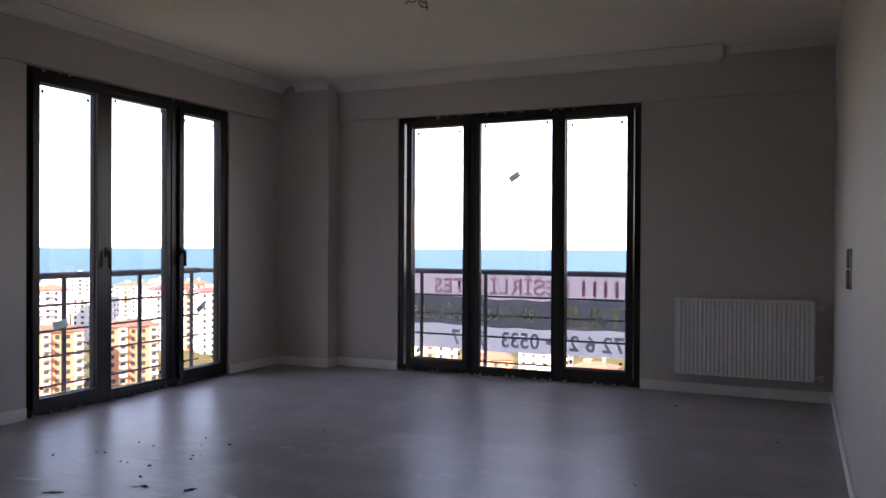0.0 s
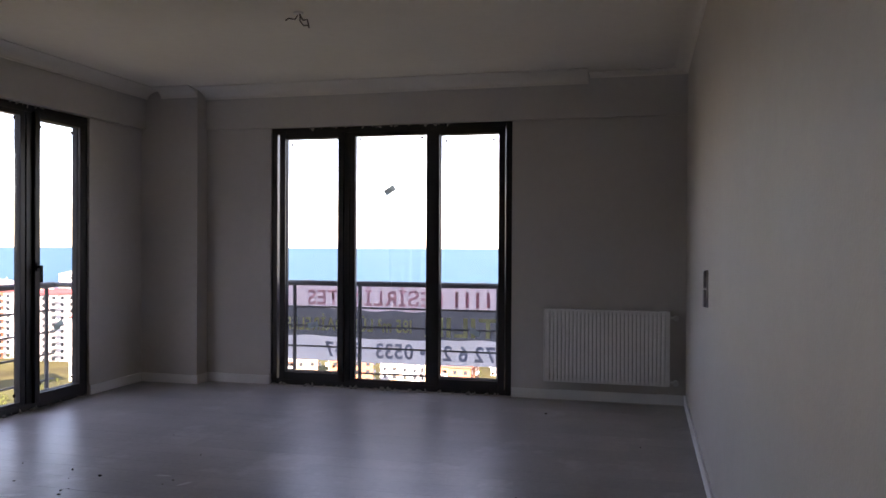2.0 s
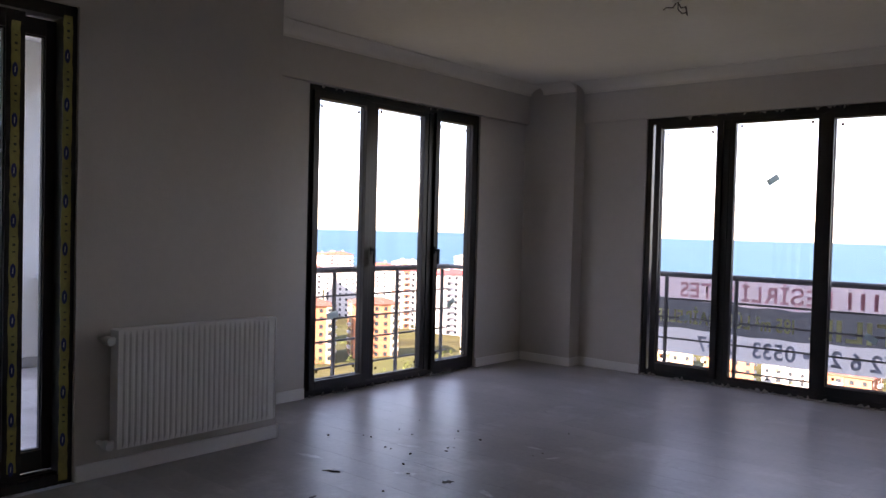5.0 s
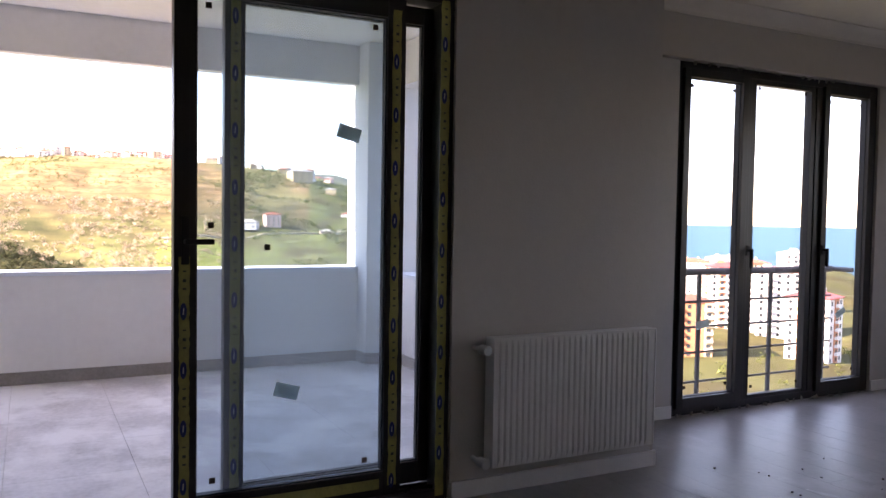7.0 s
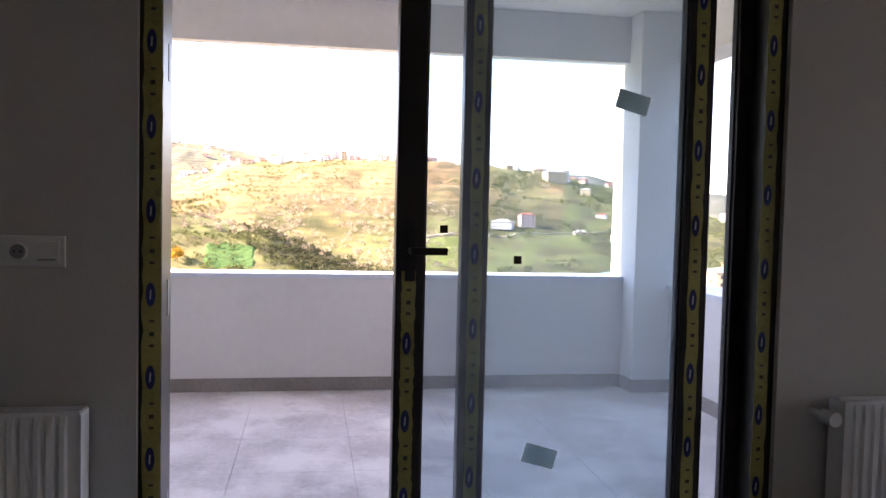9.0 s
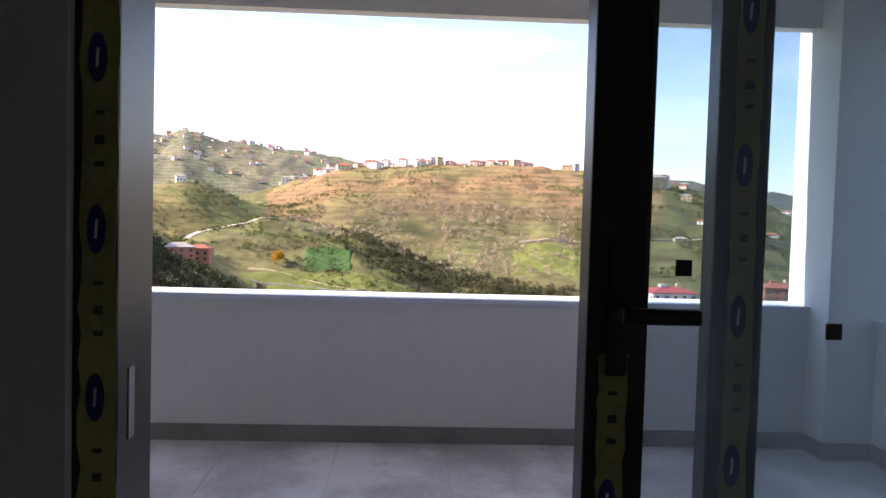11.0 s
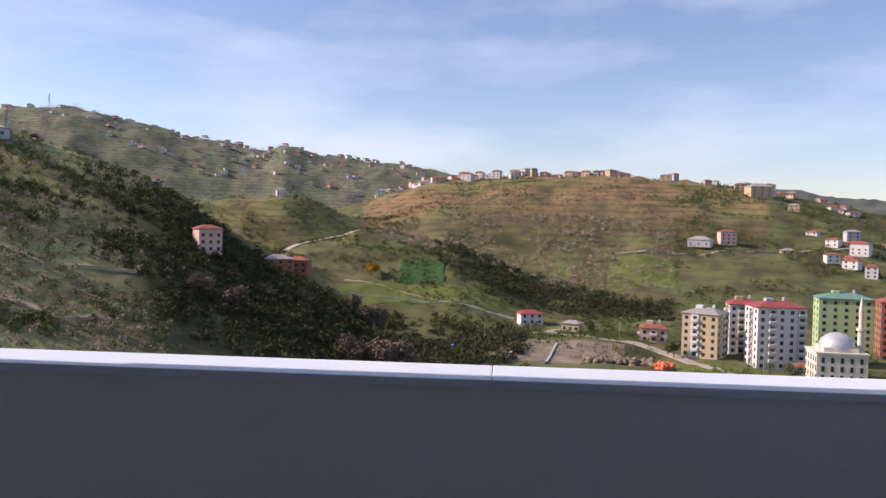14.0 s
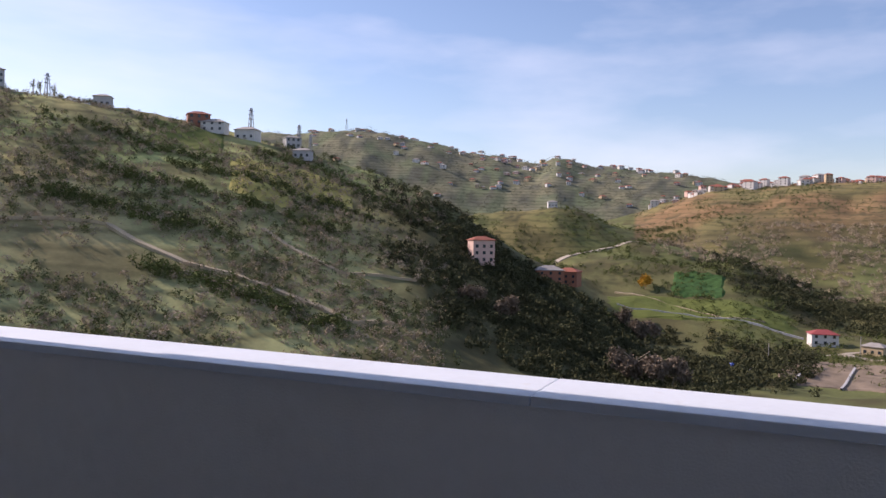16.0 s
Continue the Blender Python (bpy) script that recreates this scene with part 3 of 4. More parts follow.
def door_leaf(name, label, y0, y1, d0, d1, w, pane_mat, film):
    bm = bmesh.new()
    ring(bm, y0, y1, 0.065, DZ - .07, w, d0, d1, door_place, low=0.10)
    leaf = part(name, bm, PVC, door, label)
    bm = bmesh.new()
    ring(bm, y0 + w - .001, y1 - w + .001, 0.164, DZ - .069 - w, .007, d0 + .012, d1 - .012, door_place, bevel=0)
    part("gasket", bm, GASKET, leaf)
    bm = bmesh.new()
    mid = (d0 + d1) / 2
    add_box(bm, *door_place(y0 + w + .003, y1 - w - .003, mid - .003, mid + .003, 0.168, DZ - .075 - w))
    pane = part("pane", bm, pane_mat, leaf)
    pane.visible_shadow = False
    for y, z0, z1, ph in film:
        film_strip(leaf, y, DX - d0 + .0015, z0, z1, .04, ph, rng)
    return leaf


fixed = door_leaf("fixed_light", "fixed glazed light behind the sliding leaf", 0.425, 1.40, 0.09, 0.14, 0.08, SINGLE, [(0.47, .1, 2.2, .15)])
leaf = door_leaf("sliding_leaf", "sliding leaf pushed open over the fixed light", 0.215, 1.195, 0.01, 0.07, 0.085, TINTED, [(0.255, .1, 1.13, .12), (1.152, .1, 2.2, .02)])
boxes("bottom_film", [(DX - .009, DX - .0065, 0.32, 1.09, 0.09, 0.135)], TAPE, leaf, "yellow protective film")
bm = bmesh.new()
add_box(bm, DX - .012, DX - .001, 0.243, 0.273, 1.10, 1.29, bevel=0.003)
add_rod(bm, (DX - .004, 0.258, 1.19), (DX + .045, 0.258, 1.19), .010)
add_box(bm, DX + .032, DX + .052, 0.25, 0.36, 1.18, 1.202, bevel=0.005)
part("lever_handle", bm, GASKET, leaf, "black lever handle")
for y, z in ((0.35, 2.12), (1.06, 2.12), (0.37, 0.22), (1.03, 0.22), (0.361, 1.254), (0.59, 1.165)):
    boxes("cork_spacer", [(DX - .037, DX - .0345, y - .012, y + .012, z - .012, z + .012)], CORK, leaf, "small dark spacer pad on the glass")
for z in (.45, 1.05, 1.7):
    boxes("strike_plate", [(DX - .02, DX + .002, DY0 + .076, DY0 + .079, z - .05, z + .05)], STEEL, door, "bright steel strike plate")
glass_sticker(DX - .034, 0.942, 1.655, 0.105, 0.06, 14, "x", "pale green paper sticker on the door glass")
glass_sticker(DX - .034, 0.675, 0.56, 0.105, 0.06, 16, "x", "pale green paper sticker on the door glass")


# ---- land: valley, hills and sea ----
CX, CY = -4.0, 0.4


def lerp(t, xs, ys):
    return float(np.interp(t, xs, ys))


def smooth(a, b, v):
    k = min(1.0, max(0.0, (v - a) / (b - a)))
    return k * k * (3 - 2 * k)


def soft_max(a, b, k):
    h = max(0.0, min(1.0, 0.5 + 0.5 * (a - b) / k))
    return b + (a - b) * h + k * h * (1 - h)


NEAR = ((-180, -110, -75, -53, -46, -37, -31, -27.5, -24.5, -20.8, -18, -14.8, -10, -5, 2), (.05, .10, .155, .150, .139, .116, .085, .066, .047, .006, -.023, -.05, -.10, -.15, -.2))
FAR = ((-90, -60, -45, -34, -29.5, -25.3, -20.8, -16.8, -15.6, -14, -12.8, -7, 2, 10), (.05, .09, .10, .112, .121, .108, .092, .083, .090, .083, .08, .07, .05, .02))
TAN = ((-20, -14, -9.8, -5, 0, 9.5, 15.4, 20, 26, 31, 40, 60), (-.03, .0, .024, .051, .059, .062, .05, .037, .012, -.022, -.052, -.06))
MOUNT = ((5, 15, 20, 29, 34, 60), (.03, .05, .044, .026, -.05, -.06))


def ground_z(r, th):
    """Height of the land r metres from the flat, th degrees north of west."""
    x, y = CX - r * math.cos(radians(th)), CY + r * math.sin(radians(th))
    wob = noise.noise(Vector((x / 140, y / 140, 0.3)))
    fine = noise.fractal(Vector((x / 60, y / 60, 1.7)), 1.0, 2.1, 4)
    z = -25 - 28 * smooth(25, 210, r) + 4 * wob * smooth(60, 200, r)
    crest = lerp(th, *NEAR) * 440
    up = .3 * smooth(150, 440, r) + .7 * min(1.0, max(0.0, (r - 115) / 325)) if r < 440 else 1 - smooth(440, 820, r)
    z = soft_max(z, -60 + (crest + 60) * up, 6) if th < 8 else z
    spur = lerp(th, (-22, -14, -10.2, -3.3, 2.4, 8.6, 11), (-.08, -.03, -.012, -.022, -.066, -.115, -.15)) * 600
    su = smooth(360, 600, r) if r < 600 else 1 - smooth(600, 740, r)
    if -26 < th < 12:
        z = soft_max(z, -56 + (spur + 56) * su, 5)
    knoll = lerp(th, (-27, -21, -15.5, -10, -6), (-.02, .02, .033, .0, -.04)) * 800
    z = soft_max(z, -56 + (knoll + 56) * (smooth(620, 800, r) if r < 800 else 1 - smooth(800, 960, r)), 6) if -32 < th < -4 else z
    tan = lerp(th, *TAN) * 1080
    tu = (smooth(430, 1080, r) ** 0.9 if r < 1080 else 1 - 0.6 * smooth(1080, 1500, r))
    if th > -24:
        z = soft_max(z, -54 + (tan + 54) * tu * (1 - smooth(48, 70, th)), 6)
    far = lerp(th, *FAR) * 1750
    z = soft_max(z, -60 + (far + 60) * (smooth(900, 1750, r) if r < 1750 else 1), 8) if th < 12 else z
    mount = lerp(th, *MOUNT) * 3300
    if 0 < th < 62:
        z = soft_max(z, -90 + (mount + 90) * smooth(2300, 3300, r), 8)
    if th > 26:
        z -= 52 * smooth(1250, 1500, r) * smooth(26, 40, th) * (1 - smooth(2200, 2600, r) * (1 - smooth(40, 60, th)))
    if th > 54:
        z -= 40 * smooth(640, 760, r) * smooth(54, 60, th)
    if th > 36 and r > 1100:
        z = min(z, -68)
    rel = smooth(120, 400, r) * (0 if th > 36 and r > 1100 else 1)
    return z + rel * (fine * (3.0 + r * 0.004) + 2.5 * wob)


def land_at(r, th):
    return Vector((CX - r * math.cos(radians(th)), CY + r * math.sin(radians(th)), ground_z(r, th)))


def cover(r, th, x, y):
    """Land cover: dry grass, green field, scrub, from position and noise, plus painted shade and haze."""
    a = noise.fractal(Vector((x / 90, y / 90, 5.0)), 1.0, 2.0, 4)
    b = noise.fractal(Vector((x / 28, y / 28, 9.0)), 1.0, 2.2, 3)
    dry, green, scrub, leaf = Vector((.225, .145, .075)), Vector((.125, .14, .055)), Vector((.085, .078, .038)), Vector((.055, .062, .026))
    straw = Vector((.19, .165, .07))
    if 700 < r < 1150 and -10 < th < 18:
        c = dry.lerp(straw, smooth(-.3, .5, a)).lerp(scrub, smooth(.12, .5, b) * .8)
        c = c.lerp(scrub, 0.8 * (1 - smooth(700, 860, r)))
    elif 620 < r <= 960 and th < -4:
        c = green.lerp(straw, smooth(-.1, .5, a)).lerp(scrub, smooth(.05, .45, b))
    elif r <= 520 and th < -5:
        # last mix darkens the ground past bearing -30: the right flank's shade, painted
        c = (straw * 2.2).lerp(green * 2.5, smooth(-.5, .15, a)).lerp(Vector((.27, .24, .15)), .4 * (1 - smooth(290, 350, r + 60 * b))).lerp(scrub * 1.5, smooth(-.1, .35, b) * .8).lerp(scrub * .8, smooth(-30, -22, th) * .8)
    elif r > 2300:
        # from 1150 m out, distance haze is greyed into the land colour
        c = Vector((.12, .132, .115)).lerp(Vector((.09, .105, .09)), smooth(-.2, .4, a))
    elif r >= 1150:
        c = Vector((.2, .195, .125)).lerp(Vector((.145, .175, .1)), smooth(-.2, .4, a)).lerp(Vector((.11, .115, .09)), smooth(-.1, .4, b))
    else:
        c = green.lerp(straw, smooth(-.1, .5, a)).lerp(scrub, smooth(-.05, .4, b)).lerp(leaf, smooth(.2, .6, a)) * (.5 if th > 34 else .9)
    return c


def land_material():
    m = mat("hillside", (1, 1, 1), 0.95, vary=0.3, scale=0.05, spec=0.1)
    n, l = m.node_tree.nodes, m.node_tree.links
    att, mul = n.new("ShaderNodeAttribute"), n.new("ShaderNodeMix")
    att.attribute_name = "cover"
    mul.data_type, mul.blend_type = "RGBA", "MULTIPLY"
    mul.inputs["Factor"].default_value = 1
    b = n["Principled BSDF"]
    src = b.inputs["Base Color"].links[0].from_socket
    l.new(src, mul.inputs["A"]), l.new(att.outputs["Color"], mul.inputs["B"])
    # terrace edges along the contours and tufts of scrub
    geo, wave, tuft, clump = n.new("ShaderNodeNewGeometry"), n.new("ShaderNodeTexWave"), n.new("ShaderNodeTexVoronoi"), n.new("ShaderNodeTexNoise")
    wave.bands_direction = "Z"
    for key, v in (("Scale", 0.055), ("Distortion", 7.0), ("Detail", 4.0), ("Detail Scale", 0.25), ("Detail Roughness", 0.65)):
        wave.inputs[key].default_value = v
    tuft.inputs["Scale"].default_value, clump.inputs["Scale"].default_value, clump.inputs["Detail"].default_value = 0.13, 0.018, 4
    for node in (wave, tuft, clump):
        l.new(geo.outputs["Position"], node.inputs["Vector"])
    wr, tr, cr, both = n.new("ShaderNodeMapRange"), n.new("ShaderNodeMapRange"), n.new("ShaderNodeMapRange"), n.new("ShaderNodeMath")
    for node, vals in ((wr, (0.0, 0.35, 0.42, 0.0)), (tr, (0.2, 0.5, 0.7, 0.0)), (cr, (0.45, 0.6, 0.0, 1.0))):
        for key, v in zip(("From Min", "From Max", "To Min", "To Max"), vals):
            node.inputs[key].default_value = v
    l.new(wave.outputs["Fac"], wr.inputs["Value"]), l.new(tuft.outputs["Distance"], tr.inputs["Value"]), l.new(clump.outputs["Fac"], cr.inputs["Value"])
    both.operation = "MULTIPLY"
    l.new(tr.outputs["Result"], both.inputs[0]), l.new(cr.outputs["Result"], both.inputs[1])
    dark = mul.outputs["Result"]
    for fac, tone in ((wr.outputs["Result"], (.06, .06, .03, 1)), (both.outputs[0], (.05, .052, .028, 1))):
        mx = n.new("ShaderNodeMix")
        mx.data_type = "RGBA"
        mx.inputs["B"].default_value = tone
        l.new(fac, mx.inputs["Factor"]), l.new(dark, mx.inputs["A"])
        dark = mx.outputs["Result"]
    l.new(dark, b.inputs["Base Color"])
    return m


LAND = land_material()
thetas = list(np.arange(-180, -62, 3.0)) + list(np.arange(-62, 34, 0.3)) + list(np.arange(34, 180.1, 2.0))
radii = [10 * (1.0248 ** k) for k in range(252)]
radii = [r for r in radii if r < 4750]
vs, cols = [], []
for th in thetas:
    for r in radii:
        p = land_at(r, th)
        vs.append(p)
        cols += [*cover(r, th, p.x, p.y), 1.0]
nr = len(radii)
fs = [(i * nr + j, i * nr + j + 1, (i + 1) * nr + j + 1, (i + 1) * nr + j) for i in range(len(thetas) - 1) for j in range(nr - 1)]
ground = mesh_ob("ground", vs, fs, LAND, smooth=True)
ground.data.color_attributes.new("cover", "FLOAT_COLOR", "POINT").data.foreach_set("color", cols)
structure(ground, "green and straw-coloured valley slopes with scrub", "hillside")

WATER = mat("sea_water", (0.022, 0.082, 0.135), 0.6, vary=0.12, scale=0.004, bump=0.1, bump_scale=0.2, spec=0.15)
vs, fs = [], []
ths = list(range(14, 186, 4))
for th in ths:
    for r in (600, 1400, 2200, 3200, 4300, 4850):
        vs.append((CX - r * math.cos(radians(th)), CY + r * math.sin(radians(th)), -62 + max(0, r - 1400) * 31 / 3450))
for i in range(len(ths) - 1):
    for j in range(5):
        fs.append((i * 6 + j, i * 6 + j + 1, i * 6 + j + 7, i * 6 + j + 6))
structure(mesh_ob("water", vs, fs, WATER, smooth=True), "calm blue sea up to the horizon", "sea")

# ---- buildings of the town ----
WINDOW_DARK = mat("far_window", (0.035, 0.045, 0.055), 0.15, vary=0.2)
ROOF_TILE = mat("clay_roof", (0.28, 0.09, 0.055), 0.8, vary=0.25, scale=0.6)
ROOF_BROWN = mat("brown_tile_roof", (0.15, 0.065, 0.045), 0.8, vary=0.25, scale=0.6)
ROOF_RED = mat("red_metal_roof", (0.3, 0.06, 0.055), 0.6, vary=0.15, scale=0.3)
ROOF_GREY = mat("grey_roof", (0.3, 0.28, 0.26), 0.8, vary=0.2, scale=0.4)
ROOF_GREEN = mat("green_roof", (0.12, 0.25, 0.2), 0.7, vary=0.2, scale=0.4)
PAINTS = {k: mat(k + "_facade", c, 0.85, vary=0.08, scale=0.3) for k, c in dict(white=(.58, .57, .55), cream=(.46, .36, .23), peach=(.42, .17, .09), green=(.36, .47, .24), brick=(.3, .13, .08), grey=(.42, .42, .43), pink=(.6, .42, .36)).items()}
BOXES = {}


def unit_box(material):
    if material.name not in BOXES:
        me = bpy.data.meshes.new("block")
        me.from_pydata([(x, y, z) for x in (-.5, .5) for y in (-.5, .5) for z in (0, 1)], [], [(0, 1, 3, 2), (4, 6, 7, 5), (0, 4, 5, 1), (2, 3, 7, 6), (0, 2, 6, 4), (1, 5, 7, 3)])
        me.materials.append(material)
        BOXES[material.name] = me
    return BOXES[material.name]


def block(name, parent, material, x, y, z, sx, sy, sz):
    ob = new(name, unit_box(material))
    ob.parent = parent
    ob.matrix_basis = Matrix.LocRotScale((x, y, z), None, (sx, sy, sz))
    return ob


def hip_roof(parent, w, d, z, h, material, over=0.6, ridge=0.35):
    a, b = w / 2 + over, d / 2 + over
    k = a * ridge
    vs = [(-a, -b, z), (a, -b, z), (a, b, z), (-a, b, z), (-k, 0, z + h), (k, 0, z + h), (-a, -b, z - .25), (a, -b, z - .25), (a, b, z - .25), (-a, b, z - .25)]
    fs = [(0, 1, 5, 4), (1, 2, 5), (2, 3, 4, 5), (3, 0, 4), (6, 7, 1, 0), (7, 8, 2, 1), (8, 9, 3, 2), (9, 6, 0, 3), (9, 8, 7, 6)]
    return mesh_ob("roof", vs, fs, material, parent)


def apartment(base, turn, w, d, storeys, paint, accent, roof, label, cols=4, balconies=True, faces=(0, 1), roof_h=2.2):
    """A block of flats: walls, accent bays, floor bands, a hipped roof, windows and balconies on the faces that show."""
    e = empty("apartment_building", base, label, "apartment building", "blocks of flats")
    e.matrix_basis = Matrix.Translation(base) @ pose(0, 0, -2.0, 0, 0, turn)
    h = storeys * 3.0 + 2.5
    block("wall", e, PAINTS[paint], 0, 0, 0, w, d, h)
    hip_roof(e, w, d, h, roof_h, roof)
    block("chimney", e, PAINTS["white"], w * .2, d * .1, h + .3, .9, .9, roof_h + .9)
    block("stair_head", e, PAINTS[accent], -w * .15, 0, h + .2, 3, 3, roof_h + .6)
    for f in faces:
        span, dep = (w, d) if f in (0, 2) else (d, w)
        n = cols if f in (0, 2) else max(2, int(cols * d / w))
        rot = pose(0, 0, 0, 0, 0, 90 * f)
        for c in range(n):
            u = -span / 2 + span * (c + .5) / n
            bay = balconies and c % 3 == 1
            if bay:
                o = block("bay", e, PAINTS[accent], 0, 0, 0, 1, 1, 1)
                o.matrix_basis = rot @ Matrix.LocRotScale((u, -dep / 2 - .1, 0), None, (span / n * .86, .5, h - .4))
            for s in range(storeys):
                z = 2.6 + s * 3.0
                o = block("window", e, WINDOW_DARK, 0, 0, 0, 1, 1, 1)
                ww = 1.7 if bay else 1.35
                o.matrix_basis = rot @ Matrix.LocRotScale((u, -dep / 2 - (.32 if bay else .0), z + .2), None, (ww, .12, 1.5))
                if bay and s:
                    o = block("balcony", e, PAINTS["white"], 0, 0, 0, 1, 1, 1)
                    o.matrix_basis = rot @ Matrix.LocRotScale((u, -dep / 2 - .8, z - .5), None, (span / n * .8, 1.1, 1.0))
    return e


def at_dir(th, r, lift=0.0):
    p = land_at(r, th)
    p.z += lift
    return p


def facing(th):
    """Turn that sets a block's front (its -y side) towards the flat."""
    return 90 - th


R2 = random.Random(5)
# cluster in the valley to the west
for th, r, w, d, st, paint, accent, roof, cols, extra in (
        (14.2, 352, 15, 13, 6, "cream", "white", ROOF_GREY, 4, -20), (16.6, 372, 13, 12, 7, "white", "cream", ROOF_RED, 4, 10), (18.6, 345, 19, 14, 8, "white", "grey", ROOF_RED, 5, 22),
        (22.6, 395, 22, 13, 8, "green", "green", ROOF_GREEN, 5, 12), (25.6, 385, 14, 13, 8, "brick", "brick", ROOF_TILE, 4, 12),
        (29.6, 350, 17, 15, 10, "cream", "peach", ROOF_GREY, 4, 18), (32.8, 355, 17, 15, 9, "peach", "cream", ROOF_GREY, 4, 18), (10.8, 385, 12, 9, 2, "pink", "pink", ROOF_TILE, 3, 0)):
    apartment(at_dir(th, r), facing(th) + extra, w, d, st, paint, accent, roof, f"{paint} block of flats with {st} storeys in the valley", cols, paint not in ("brick", "green"), (0, 1, 3))
# town between the flat and the sea
for th, r, w, d, st, paint, accent, roof, cols in (
        (40.4, 305, 17, 14, 7, "peach", "cream", ROOF_BROWN, 5), (44.9, 318, 18, 14, 7, "peach", "cream", ROOF_BROWN, 5), (47.4, 415, 18, 14, 10, "white", "peach", ROOF_RED, 5), (50.4, 400, 20, 14, 10, "white", "grey", ROOF_RED, 5),
        (39.9, 445, 16, 14, 10, "white", "grey", ROOF_TILE, 4), (38.1, 360, 15, 14, 8, "white", "cream", ROOF_TILE, 4), (42.7, 470, 20, 14, 8, "white", "white", ROOF_GREY, 5), (45, 560, 24, 15, 9, "white", "cream", ROOF_TILE, 5), (48.9, 540, 18, 15, 9, "cream", "white", ROOF_TILE, 5),
        (42, 640, 24, 15, 9, "white", "pink", ROOF_TILE, 5), (51.8, 520, 20, 15, 11, "white", "grey", ROOF_GREY, 5), (53, 330, 16, 14, 8, "white", "peach", ROOF_RED, 4), (47, 700, 26, 16, 8, "white", "white", ROOF_GREY, 5), (40.5, 760, 26, 16, 8, "white", "cream", ROOF_TILE, 5),
        (66, 330, 18, 14, 4, "cream", "peach", ROOF_TILE, 4), (70, 300, 16, 14, 4, "peach", "cream", ROOF_TILE, 4), (74, 330, 18, 14, 4, "white", "cream", ROOF_TILE, 4), (77.5, 300, 16, 14, 3, "peach", "peach", ROOF_TILE, 4), (82, 340, 20, 14, 4, "white", "white", ROOF_GREY, 4)):
    apartment(at_dir(th, r), facing(th) + R2.uniform(-25, 25), w, d, st, paint, accent, roof, f"{paint} block of flats in the town by the sea", cols, True, (0, 1, 3))

# mosque
MARBLE = mat("pale_stone", (0.62, 0.57, 0.47), 0.8, vary=0.12, scale=0.4)
LEAD = mat("lead_dome", (0.5, 0.5, 0.52), 0.45, metal=0.3, vary=0.15, scale=0.5)
mb = at_dir(22.3, 322)
mosque = empty("mosque", mb, "pale stone mosque with a grey dome and slim minaret", "mosque")
mosque.matrix_basis = Matrix.Translation(mb) @ pose(0, 0, -2, 0, 0, facing(22.3) + 16)
block("wall", mosque, MARBLE, 0, 0, 0, 17, 15, 12.5), block("parapet", mosque, MARBLE, 0, 0, 12.5, 17.8, 15.8, .6), block("drum", mosque, MARBLE, 0, 0, 13, 11.5, 11.5, 1.6)
bm = bmesh.new()
bmesh.ops.create_uvsphere(bm, u_segments=32, v_segments=16, radius=6.2, matrix=Matrix.LocRotScale((0, 0, 14.3), None, (1, 1, .85)))
part("dome", bm, LEAD, mosque, smooth=True)
bm = bmesh.new()
for za, zb, ra, rb in ((0, 20, 1.15, .95), (20, 21, 1.5, 1.5), (21, 27, .8, .75), (27, 33, .9, .05)):
    bmesh.ops.create_cone(bm, cap_ends=True, segments=14, radius1=ra, radius2=rb, depth=zb - za, matrix=Matrix.Translation((9.2, 4, (za + zb) / 2)))
part("minaret", bm, MARBLE, mosque, "slim white minaret")
for f in (0, 1, 3):
    for c in range(5):
        for s in range(3):
            o = block("window", mosque, WINDOW_DARK, 0, 0, 0, 1, 1, 1)
            o.matrix_basis = pose(0, 0, 0, 0, 0, 90 * f) @ Matrix.LocRotScale((-6.4 + 3.2 * c, -(7.5 if f == 0 else 8.5), 3.2 + s * 3.1), None, (1.1, .15, 1.9))


def house(base, turn, w, d, h, paint, roof, label, windows=2, floors=1):
    e = empty("house", base, label, "house", "village houses")
    e.matrix_basis = Matrix.Translation(base) @ pose(0, 0, -1.2, 0, 0, turn)
    block("wall", e, PAINTS[paint], 0, 0, 0, w, d, h + 1.2)
    hip_roof(e, w, d, h + 1.2, w * .16, roof, 0.5)
    for s in range(floors):
        for c in range(windows):
            o = block("window", e, WINDOW_DARK, -w / 2 + w * (c + .5) / windows, -d / 2, 2.0 + 2.9 * s, 1.3, .14, 1.4)
    return e


